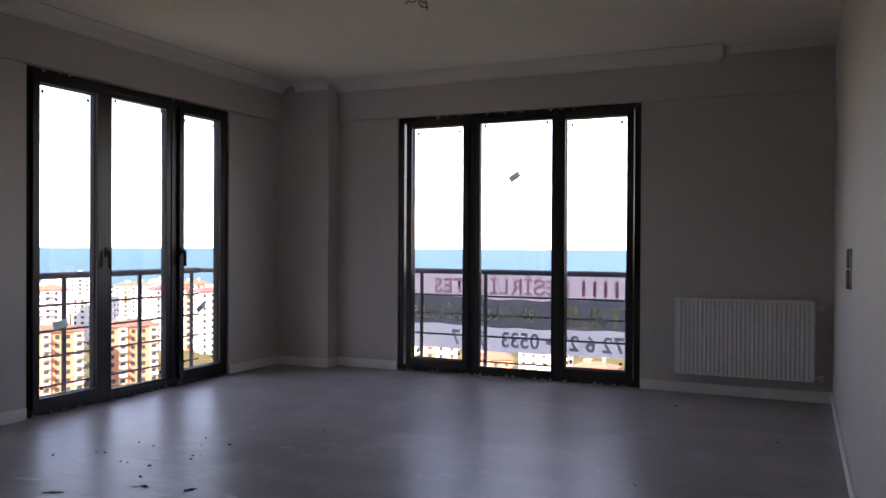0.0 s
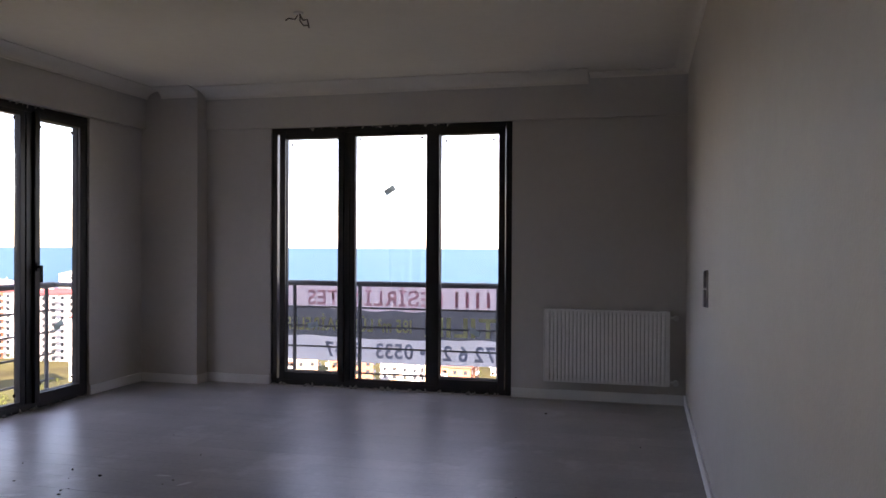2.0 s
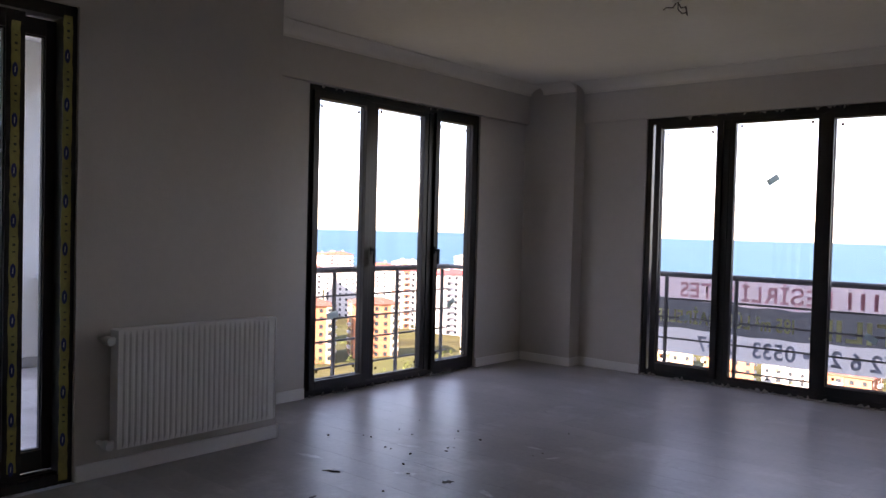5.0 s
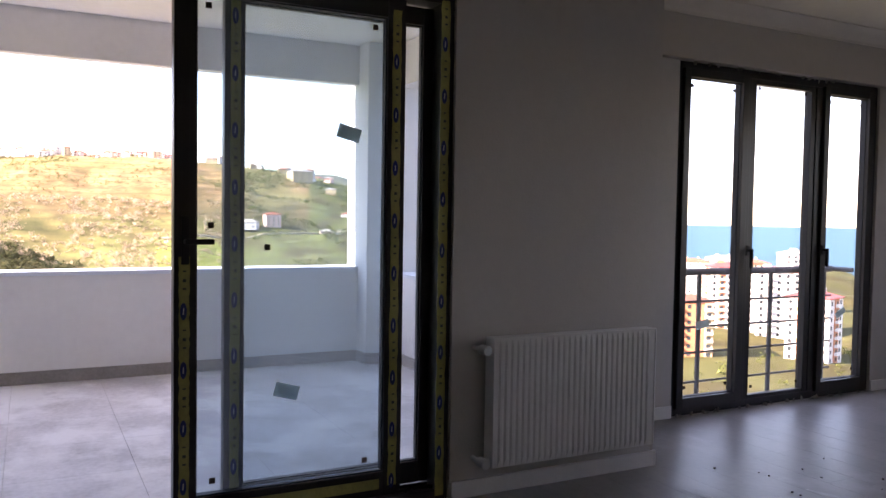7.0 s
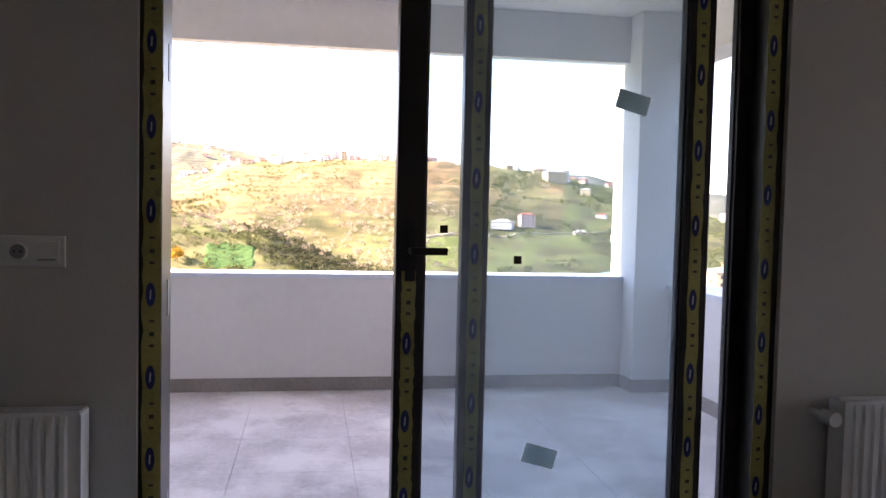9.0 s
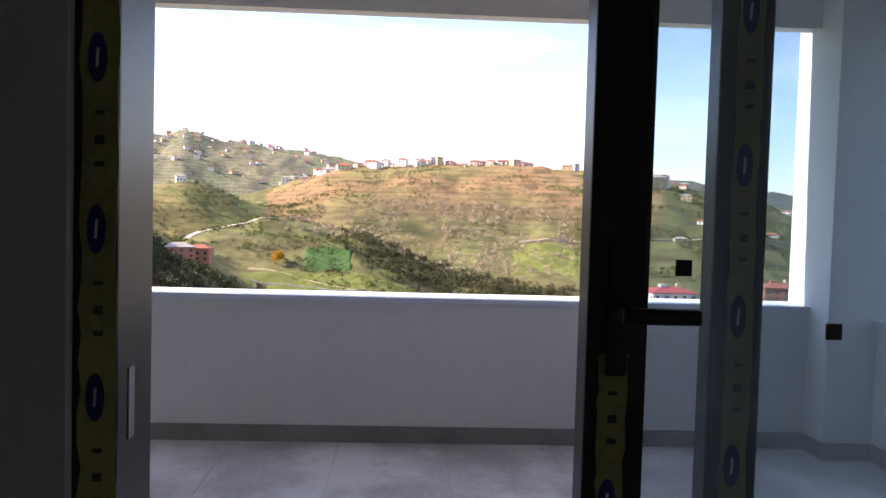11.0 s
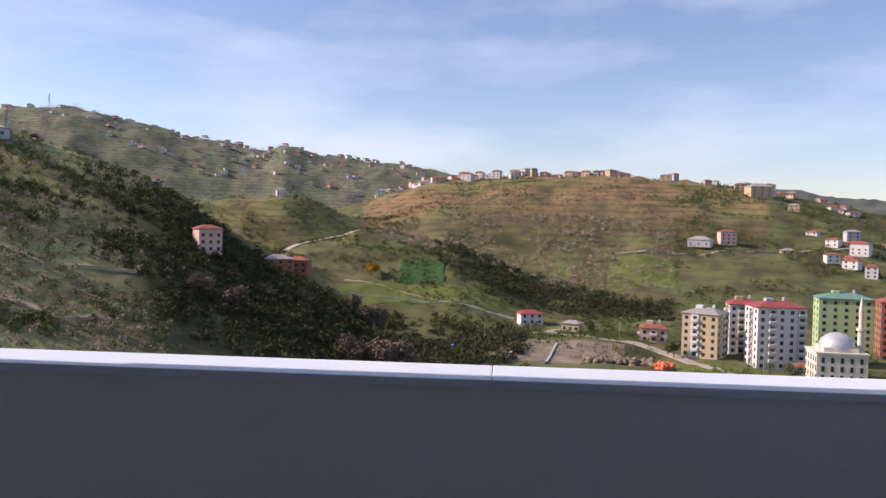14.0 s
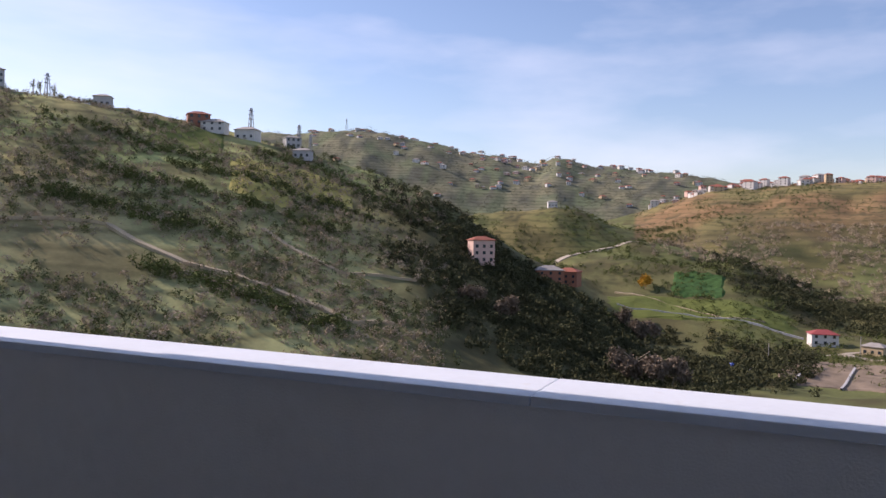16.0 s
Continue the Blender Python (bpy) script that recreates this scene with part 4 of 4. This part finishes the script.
# single houses on the near slopes
for th, r, w, h, fl, paint, roof in ((-20.6, 352, 10, 10, 3, "pink", ROOF_TILE), (-15.8, 420, 14, 6, 2, "brick", ROOF_GREY), (-14.4, 440, 12, 7, 2, "brick", ROOF_TILE), (2.2, 425, 12, 5.5, 2, "white", ROOF_RED), (5.2, 405, 9, 4, 1, "cream", ROOF_GREY),
                                 (-40.5, 432, 11, 5.5, 2, "brick", ROOF_TILE), (-39.4, 428, 12, 5, 2, "white", ROOF_GREY), (-37.2, 430, 11, 5, 1, "white", ROOF_GREY), (-34.2, 436, 8, 5.5, 2, "grey", ROOF_GREY), (-33.4, 415, 9, 4, 1, "grey", ROOF_GREY), (-46.5, 434, 8, 5, 1, "grey", ROOF_GREY), (-53, 435, 10, 7, 2, "grey", ROOF_GREY),
                                 (15.4, 700, 13, 10, 3, "pink", ROOF_TILE), (13.7, 690, 18, 5, 1, "grey", ROOF_GREY), (17.3, 930, 24, 12, 4, "cream", ROOF_GREY), (20.5, 330, 8, 4, 1, "white", ROOF_TILE), (-15.7, 790, 9, 5, 1, "white", ROOF_GREY), (23.5, 720, 14, 9, 2, "white", ROOF_TILE)):
    house(at_dir(th, r), facing(th) + R2.uniform(-25, 25), w, w * .75, h, paint, roof, f"{paint} house with {fl} storeys on the slope", 3, fl)
# villages along the ridges
for k in range(275):
    if k < 85:
        th, r = R2.uniform(-9, 9), R2.uniform(1020, 1090)
    elif k < 110:
        th, r = R2.uniform(11, 22), R2.uniform(990, 1085)
    elif k < 135:
        th, r = R2.uniform(18, 31), R2.uniform(620, 1060)
    else:
        th, r = R2.uniform(-33, -5), 1250 + 510 * R2.random() ** .6
    w = R2.uniform(7, 13) if k < 135 else R2.uniform(7, 12)
    fl = R2.choice((1, 2, 2, 3)) if k < 135 else R2.choice((1, 1, 2))
    house(at_dir(th, r), facing(th) + R2.uniform(-40, 40), w, w * .8, fl * 2.9, R2.choice(("white", "white", "cream", "pink", "white", "grey")), R2.choice((ROOF_TILE, ROOF_TILE, ROOF_GREY)), "small village house on the ridge", 2, fl)


# ---- pylons ----
def pylon(base, h):
    e = empty("pylon", base, "steel lattice electricity pylon on the ridge", "pylon", "pylons")
    for sx, sy in ((-1, -1), (1, -1), (1, 1), (-1, 1)):
        rod("leg", (sx * h * .09, sy * h * .09, -1), (sx * .3, sy * .3, h), .22, STEEL, e, n=5)
    for z in (.62, .76, .9):
        rod("cross_arm", (-h * .14, 0, h * z), (h * .14, 0, h * z), .2, STEEL, e, n=5)
    for k in range(6):
        a, b = k / 6, (k + 1) / 6
        rod("brace", (-h * .09 * (1 - a), -h * .09 * (1 - a), h * a), (h * .09 * (1 - b), -h * .09 * (1 - b), h * b), .14, STEEL, e, n=5)


for th, r, h in ((-37, 450, 16), (-33.7, 452, 15), (-32.9, 455, 12), (-30.5, 1740, 24), (-54, 450, 15), (-49.8, 450, 13)):
    pylon(at_dir(th, r), h)

# ---- roads, walls and fields ----
ROAD = mat("pale_track", (0.34, 0.3, 0.24), 0.95, vary=0.2, scale=0.1)
CROP = mat("green_crop", (0.045, 0.098, 0.03), 0.9, vary=0.35, scale=0.4, spec=0.1)
GRASS_FIELD = mat("meadow", (0.115, 0.14, 0.04), 0.95, vary=0.25, scale=0.15, spec=0.1)
STRAW = mat("pale_grass", (0.34, 0.31, 0.1), 0.95, vary=0.35, scale=0.12, spec=0.1)
EARTH = mat("dug_earth", (0.2, 0.155, 0.11), 0.95, vary=0.35, scale=0.2)
TRACK = mat("worn_track", (0.36, 0.3, 0.2), 0.95, vary=0.3, scale=0.15)
TARP = mat("orange_tarpaulin", (0.7, 0.16, 0.06), 0.6, vary=0.15, scale=0.5)


def strip(name, way, width, material, label, category, lift=0.35):
    """A lane laid over the land along a few (bearing, distance) stations."""
    pts = []
    for (t0, r0), (t1, r1) in zip(way, way[1:]):
        for k in range(14):
            pts.append(at_dir(t0 + (t1 - t0) * k / 14, r0 + (r1 - r0) * k / 14, lift))
    vs, fs = [], []
    for i, p in enumerate(pts):
        d = (pts[min(i + 1, len(pts) - 1)] - pts[max(i - 1, 0)]).normalized()
        s = Vector((-d.y, d.x, 0)).normalized() * width / 2
        vs += [p - s, p + s, p + s - Vector((0, 0, 1.2)), p - s - Vector((0, 0, 1.2))]
    for i in range(len(pts) - 1):
        k = 4 * i
        fs += [(k, k + 1, k + 5, k + 4), (k + 1, k + 2, k + 6, k + 5), (k + 3, k, k + 4, k + 7)]
    return structure(mesh_ob(name, vs, fs, material), label, category)


def patch(name, t0, t1, r0, r1, material, label, category, lift=0.3, n=12):
    vs, fs = [], []
    for i in range(n + 1):
        for j in range(n + 1):
            jit = noise.noise(Vector((i * .7, j * .7, t0)))
            edge = 1 if i in (0, n) or j in (0, n) else 0
            vs.append(at_dir(t0 + (t1 - t0) * i / n + jit * .15, r0 + (r1 - r0) * j / n + jit * 5, lift - edge * 1.2))
    for i in range(n):
        for j in range(n):
            k = i * (n + 1) + j
            fs.append((k, k + 1, k + n + 2, k + n + 1))
    return structure(mesh_ob(name, vs, fs, material), label, category)


strip("road", [(3.5, 400), (8, 372), (12, 352), (15, 318), (19, 296)], 5, ROAD, "pale concrete village lane", "road")
strip("road", [(-2, 392), (3.5, 400), (4.5, 410)], 3, ROAD, "pale concrete village lane", "road")
strip("road", [(8, 640), (14, 672), (20, 705), (28, 800)], 6, ROAD, "pale road across the far slope", "road", 0.6)
strip("road", [(-18, 560), (-13, 590), (-9, 610)], 7, ROAD, "pale dirt road cut into the slope", "road", 0.6)
strip("road", [(-56, 282), (-52.3, 282), (-49.1, 286), (-46.1, 286), (-44, 278), (-41.1, 268), (-38.4, 264), (-35.4, 256), (-32.2, 249), (-29.8, 243), (-26.6, 249)], 3.2, TRACK, "dirt track along the slope", "road", 0.5)
strip("road", [(-36, 300), (-33.1, 286), (-30.7, 280), (-28.3, 284), (-25, 290)], 2.4, TRACK, "dirt track along the slope", "road", 0.5)
strip("road", [(-11.1, 482), (-6.9, 463), (-3.9, 445), (-1.1, 447)], 3.0, TRACK, "pale track below the crop field", "road", 0.5)
patch("meadow", -38.6, -34.0, 325, 385, STRAW, "sunlit patch of pale grass on the near hill", "field", 0.35)
patch("meadow", -34.0, -29.6, 345, 392, STRAW, "sunlit patch of pale grass on the near hill", "field", 0.35)
patch("meadow", -44, -38.5, 380, 425, GRASS_FIELD, "green grass patch on the near hill", "field", 0.35)
patch("crop_field", -7.4, -3.8, 474, 516, CROP, "bright green terraced crop field", "field", 0.6)
patch("meadow", 12, 18.8, 300, 335, GRASS_FIELD, "mown green meadow by the lane", "field")
patch("meadow", 7.5, 12.5, 560, 640, GRASS_FIELD, "green meadow on the far slope", "field", 0.6)
for t0, r0, t1, r1 in ((0.5, 318, 1.4, 350), (3.4, 318, 4.2, 352), (-2.6, 330, -1.2, 362), (-11, 452, 2, 436)):
    strip("garden_wall", [(t0, r0), (t1, r1)], .8, PAINTS["grey"], "low pale garden wall", "wall", 0.9)
patch("dug_plot", -1, 9.5, 318, 362, EARTH, "brown dug garden plots", "field")
patch("meadow", -12, 1, 440, 475, GRASS_FIELD, "green strip of terraced field", "field", 0.5)


def heap(base, w, h, material, name, label, seed):
    r = random.Random(seed)
    bm = bmesh.new()
    for _ in range(26):
        s = r.uniform(.25, .6)
        bmesh.ops.create_icosphere(bm, subdivisions=1, radius=1, matrix=Matrix.LocRotScale((r.gauss(0, w * .25), r.gauss(0, w * .18), r.uniform(0, h * .6)), Euler((r.random() * 6, r.random() * 6, r.random() * 6)), (s * h * 1.2, s * h, s * h * .8)))
    ob = part(name, bm, material)
    ob.matrix_basis = Matrix.Translation(base)
    return tagged(ob, label, "heap", kind="stuff")


heap(at_dir(11.5, 316), 9, 3.2, TARP, "tarpaulin_heap", "bright orange tarpaulin heap by the lane", 1)
for k in range(5):
    heap(at_dir(6.6 + k * .95, 322 + k), 8, 3.0, EARTH, "rubble_heap", "dark heap of earth and rubble", 20 + k)
heap(at_dir(-3.2, 352), 3, 1.6, mat("blue_tarpaulin", (0.03, 0.1, 0.5), 0.5), "tarpaulin_heap", "small blue tarpaulin heap in the garden", 31)

# ---- scrub and trees ----
BUSH = mat("scrub_leaves", (0.105, 0.12, 0.05), 0.9, vary=0.5, scale=0.09, spec=0.15)
BROWN = mat("bare_twigs", (0.33, 0.27, 0.195), 0.9, vary=0.4, scale=0.1, spec=0.1)
GREENER = mat("green_leaves", (0.085, 0.105, 0.032), 0.9, vary=0.4, scale=0.1, spec=0.15)
# leaf colour greyed to carry the haze of the far ridge
FAR_BUSH = mat("hazy_far_hedges", (0.1, 0.105, 0.075), 0.9, vary=0.4, scale=0.05, spec=0.1)
TWIGS = mat("grey_twigs", (0.17, 0.135, 0.1), 0.9, vary=0.4, scale=0.1, spec=0.1)
# darker than BUSH: holds the flank's shade, and the spur's own dark wood
WOOD = mat("dark_and_shaded_wood_leaves", (0.06, 0.064, 0.03), 0.9, vary=0.5, scale=0.09, spec=0.15)
YELLOW = mat("autumn_leaves", (0.42, 0.24, 0.03), 0.9, vary=0.3, scale=0.4, spec=0.1)


def leaf_cloud(rnd, spots, leaves, spread):
    """Ragged crowns made of many small leaf clumps; spots: (place, width, height)."""
    n = sum(max(6, int(leaves * min(1.6, w / 4))) for _, w, _ in spots)
    co = np.empty((n * 3, 3))
    k = 0
    for p, w, h in spots:
        m = max(6, int(leaves * min(1.6, w / 4)))
        d = rnd.normal(size=(m, 3))
        d /= np.linalg.norm(d, axis=1)[:, None]
        rad = rnd.uniform(.45, 1.0, (m, 1)) * (1 + .25 * np.sin(d[:, :1] * 5 + p[0]))
        c = d * rad * np.array((w / 2, w / 2, h / 2)) + np.array((p[0], p[1], p[2] + h * .42))
        s = spread * w
        for q in range(3):
            co[k + q:k + 3 * m:3] = c + rnd.normal(size=(m, 3)) * s
        k += 3 * m
    return co


def foliage(name, spots, leaves, material, label, category, seed, spread=.085, parent=None):
    co = leaf_cloud(np.random.RandomState(seed), spots, leaves, spread)
    me = bpy.data.meshes.new(name)
    n = len(co) // 3
    me.vertices.add(len(co))
    me.vertices.foreach_set("co", co.ravel())
    me.loops.add(len(co))
    me.loops.foreach_set("vertex_index", np.arange(len(co), dtype=np.int32))
    me.polygons.add(n)
    me.polygons.foreach_set("loop_start", np.arange(0, len(co), 3, dtype=np.int32))
    me.update(calc_edges=True)
    me.materials.append(material)
    ob = new(name, me)
    if parent:
        ob.parent = parent
        return ob
    return tagged(ob, label, category, kind="stuff")


def scatter(n, t0, t1, r0, r1, keep, seed, wlo, whi, drift=0.0, band=0.0):
    rnd, out = random.Random(seed), []
    while len(out) < n:
        th, r = rnd.uniform(t0, t1), math.sqrt(rnd.uniform(r0 * r0, r1 * r1))
        if band and abs(r - (r0 + r1) / 2 - drift * (th - (t0 + t1) / 2)) > band * (1 - .5 * abs(th - t0) / (t1 - t0)) * rnd.uniform(.5, 1.2):
            continue
        if band and rnd.random() > (th - t0) / 7:
            continue
        p = land_at(r, th)
        d = noise.fractal(Vector((p.x / 45, p.y / 45, 3.3)), 1.0, 2.0, 3)
        if d + rnd.uniform(-.25, .25) > keep:
            w = rnd.uniform(wlo, whi)
            out.append((p, w, w * rnd.uniform(.6, 1.1)))
    return out


foliage("scrub_near", scatter(3000, -62, -22, 215, 445, .04, 1, 1.2, 3.6), 60, BUSH, "dark evergreen scrub on the near hill", "bushes", 1)
foliage("scrub_near_brown", scatter(6000, -62, -23, 200, 425, -.2, 2, 1.0, 3.2), 60, BROWN, "bare brown winter scrub on the near hill", "bushes", 2)
foliage("wood_flank_shade", scatter(2500, -29, 2, 250, 440, -.4, 3, 2.2, 5.2, 0.5, 105), 70, WOOD, "dense wood, the flank's shade in its dark leaf colour", "trees", 3)
# extra dark trees that stand in for deep shade in the valley
foliage("wood_valley_shade", scatter(900, -19, -2, 250, 345, -.35, 14, 2.0, 4.8), 60, WOOD, "dark trees added for the deep shade of the valley bottom", "trees", 14)
foliage("wood_spur", scatter(1200, -6, 12, 430, 610, -.4, 4, 2.2, 5.5, -5, 70), 60, WOOD, "dark trees along the spur", "trees", 4)
foliage("scrub_spur", scatter(1000, -20, 0, 470, 620, .0, 5, 1.8, 4.2), 48, GREENER, "green bushes on the spur", "bushes", 5)
foliage("scrub_knoll", scatter(1500, -28, -5, 660, 830, .0, 6, 1.8, 4.5), 40, GREENER, "bushes on the grassy knoll", "bushes", 6)
foliage("scrub_tan_hill", scatter(3600, -10, 30, 640, 1090, .1, 7, 1.4, 3.6), 36, BUSH, "scattered scrub on the dry hill", "bushes", 7)
foliage("scrub_tan_gully", scatter(1700, -9, 12, 560, 760, -.25, 8, 2, 5), 36, BROWN, "brown scrub in the gully", "bushes", 8)
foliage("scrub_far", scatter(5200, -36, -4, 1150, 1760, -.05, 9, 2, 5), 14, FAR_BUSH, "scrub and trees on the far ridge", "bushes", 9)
foliage("scrub_right", scatter(2200, 12, 34, 480, 1050, -.05, 10, 2.2, 5.5), 36, GREENER, "bushes and trees between the fields", "bushes", 10)
foliage("scrub_town", scatter(700, 34, 100, 90, 420, -.05, 11, 2, 4.5), 30, GREENER, "garden bushes between the blocks", "bushes", 11)
foliage("scrub_gardens", scatter(900, -13, 10, 372, 470, -.05, 13, 1.4, 3.6), 44, GREENER, "bushes and small trees round the gardens", "bushes", 13)
foliage("scrub_valley", scatter(600, -4, 30, 290, 420, .1, 12, 1.5, 4), 30, GREENER, "bushes in the valley gardens", "bushes", 12)


def hedge(n, way, width, seed, wlo, whi):
    """Bushes strewn along a few (bearing, distance) stations."""
    rnd, out = random.Random(seed), []
    for _ in range(n):
        k = rnd.randrange(len(way) - 1)
        u = rnd.random()
        th = way[k][0] + (way[k + 1][0] - way[k][0]) * u + rnd.gauss(0, width / 9)
        r = way[k][1] + (way[k + 1][1] - way[k][1]) * u + rnd.gauss(0, width)
        w = rnd.uniform(wlo, whi)
        out.append((land_at(r, th), w, w * rnd.uniform(.6, 1.1)))
    return out


for k, (way, n) in enumerate(((((1.9, 1040), (1.2, 900), (1.8, 780)), 170), (((-2, 980), (-3.2, 880), (-4.5, 800)), 130), (((13.5, 920), (14.5, 800), (16, 690)), 150), (((-6, 920), (-4, 800), (-1.5, 700)), 150), (((6.5, 900), (10, 850), (14, 840)), 110), (((19, 960), (22, 830), (26, 780)), 130))):
    foliage("gully_scrub", hedge(n, way, 6, 60 + k, 1.8, 4.0), 40, BUSH, "dark scrub down a gully of the dry hill", "bushes", 60 + k)
for k, (way, n) in enumerate(((((-47, 330), (-40, 322), (-30, 318)), 190), (((-42, 352), (-36, 350), (-28, 342)), 170), (((-37, 398), (-32, 400), (-27, 378)), 150), (((-52, 305), (-46, 300), (-38, 290)), 190), (((-50, 385), (-44, 372), (-39, 366)), 130), (((-44, 262), (-38, 250), (-30, 232)), 190))):
    foliage("hedgerow", hedge(n, way, 3, 80 + k, 1.6, 4.2), 60, GREENER, "dark hedgerow along a terrace of the near hill", "bushes", 80 + k)


def tree(base, h, w, material, label, seed, leaves=260):
    rnd = random.Random(seed)
    t = empty("tree", base, label, "tree", "single trees")
    bm = bmesh.new()
    bmesh.ops.create_cone(bm, cap_ends=True, segments=8, radius1=h * .035, radius2=h * .012, depth=h * .8, matrix=Matrix.Translation((0, 0, h * .38)))
    for k in range(7):
        a, z = rnd.uniform(0, 6.28), h * rnd.uniform(.3, .7)
        add_rod(bm, (0, 0, z), (math.cos(a) * w * .38, math.sin(a) * w * .38, z + h * .25), h * .01, 5)
    part("trunk", bm, BROWN, t)
    foliage("crown", [((rnd.gauss(0, w * .2), rnd.gauss(0, w * .2), h * .22 + rnd.uniform(0, h * .3)), w * .6, h * .5) for _ in range(5)], leaves, material, "", "", seed, .07, t)
    return t


tree(at_dir(-9.1, 486), 9, 9, YELLOW, "golden autumn tree beside the crop field", 1)
for k, (th, r, h) in enumerate(((-9.5, 285, 13), (-8.2, 283, 12), (-7, 287, 11), (-9, 380, 12), (-10.4, 385, 11), (-18.5, 300, 10), (-21, 296, 9))):
    tree(at_dir(th, r), h, h * .9, TWIGS, "bare grey-brown winter tree", 10 + k)
for k, (th, r) in enumerate(((19.8, 312), (-50.6, 436), (-50.2, 436), (-49.4, 436), (12.2, 345), (6.4, 392))):
    tree(at_dir(th, r), 8, 6 if r < 400 else 3, BUSH, "dark green leafy evergreen tree", 30 + k)
for k, (th, r) in enumerate(((8.5, 365), (4.4, 398), (13.2, 330), (18, 318), (-1, 372))):
    e = empty("utility_pole", at_dir(th, r), "grey concrete utility pole with a cross arm", "utility pole", "poles")
    rod("pole", (0, 0, -1), (0, 0, 9), .16, ROOF_GREY, e, n=6)
    rod("cross_arm", (-.9, 0, 8.4), (.9, 0, 8.4), .08, ROOF_GREY, e, n=5)

# ---- dirt on the room floor ----
rd = random.Random(8)
for k in range(30):
    x, y = rd.uniform(-3.6, 0.2), rd.uniform(1.6, 5.8)
    if k < 26:
        x, y = rd.gauss(-2.9, .45), rd.gauss(2.9, .5)
    if x < XD + .1:
        continue
    bm = bmesh.new()
    s = rd.uniform(.003, .008)
    bmesh.ops.create_icosphere(bm, subdivisions=1, radius=s, matrix=Matrix.LocRotScale((0, 0, s * .4), Euler((rd.random() * 6, 0, rd.random() * 6)), (rd.uniform(1, 2.4), 1, .6)))
    ob = part("dirt_crumb", bm, DIRT)
    ob.matrix_basis = pose(x, y, 0.001)
    tagged(ob, "dark crumb of building dirt on the floor", "debris", "floor crumbs")
for x, y, w, h, s in ((-3.0, 2.45, .16, .05, .4), (-2.45, 2.75, .1, .07, 1.2), (-2.75, 2.1, .14, .04, 2.0), (-1.0, 3.2, .07, .05, .2), (-1.6, 2.4, .12, .05, .9)):
    bm = bmesh.new()
    bmesh.ops.create_circle(bm, cap_ends=True, segments=18, radius=1)
    for v in bm.verts:
        v.co *= 1 + .35 * math.sin(v.co.x * 7 + s * 9) * v.co.y
    ob = part("mud_smear", bm, DIRT)
    ob.matrix_basis = pose(x, y, 0.0016, 0, 0, s * 57) @ Matrix.Diagonal((w / 3, h / 3, 1, 1))
    tagged(ob, "dried smear of dirt on the laminate", "dirt", "floor smears")

for x, y, w, h, s in ((-3.05, 3.1, .2, .05, .3), (-2.7, 2.7, .16, .06, .5), (-2.2, 2.75, .15, .05, 2.8), (-3.3, 2.55, .22, .06, .2), (-2.5, 3.6, .14, .04, .1), (-2.3, 3.5, .12, .04, 1.0), (-0.9, 3.3, .12, .07, .6), (-0.6, 2.6, .2, .05, 2.4), (-1.2, 2.9, .12, .05, .4)):
    bm = bmesh.new()
    bmesh.ops.create_circle(bm, cap_ends=True, segments=22, radius=1)
    for v in bm.verts:
        v.co *= 1 + .4 * math.sin(v.co.x * 6 + s * 9) * math.cos(v.co.y * 9 + s)
    ob = part("plaster_smear", bm, SMEAR)
    ob.matrix_basis = pose(x, y, 0.0014, 0, 0, s * 57) @ Matrix.Diagonal((w / 2.6, h / 2.6, 1, 1))
    tagged(ob, "pale dried plaster smear on the laminate", "plaster", "plaster smears")

# ---- floor pieces ----
def piece_mesh(name, w, d, h, material, bevel=0.0016):
    me = bpy.data.meshes.new(name)
    a, b = w / 2, d / 2
    vs = [(-a, -b, -h), (a, -b, -h), (a, b, -h), (-a, b, -h), (-a, -b, -bevel), (a, -b, -bevel), (a, b, -bevel), (-a, b, -bevel), (-a + bevel, -b + bevel, 0), (a - bevel, -b + bevel, 0), (a - bevel, b - bevel, 0), (-a + bevel, b - bevel, 0)]
    fs = [(8, 9, 10, 11)] + [(i, (i + 1) % 4, (i + 1) % 4 + 4, i + 4) for i in range(4)] + [(i + 4, (i + 1) % 4 + 4, (i + 1) % 4 + 8, i + 8) for i in range(4)]
    me.from_pydata(vs, [], fs)
    me.materials.append(material)
    return me


PL, PW = 1.38, 0.193
plank_me = piece_mesh("plank", PL - .0003, PW - .0003, .01, LAMINATE, .0005)
row, y = 0, YS + PW / 2
while y < YN:
    x = XE + PL / 2 - (row * .47) % PL
    while x > XW - PL / 2:
        lim = XW if y > YJ else XD - .01
        a, b = max(x - PL / 2, lim), min(x + PL / 2, XE)
        if b - a > .03:
            ob = new("plank", plank_me)
            ob.parent = floor
            ob.matrix_basis = Matrix.LocRotScale(((a + b) / 2, y, 0), None, ((b - a) / PL, 1, 1))
        x -= PL
    y += PW
    row += 1
TS = 0.6
tile_me = piece_mesh("tile", TS - .002, TS - .002, .008, TILE, .0006)
y = BN - TS / 2
while y > YS - TS / 2:
    x = PX + TS / 2
    while x < XD - T + TS / 2:
        b = min(x + TS / 2, XD - T)
        a = x - TS / 2
        if b - a > .03:
            ob = new("tile", tile_me)
            ob.parent = balcony_floor
            ob.matrix_basis = Matrix.LocRotScale(((a + b) / 2, y, 0), None, ((b - a) / TS, 1, 1))
        x += TS
    y -= TS
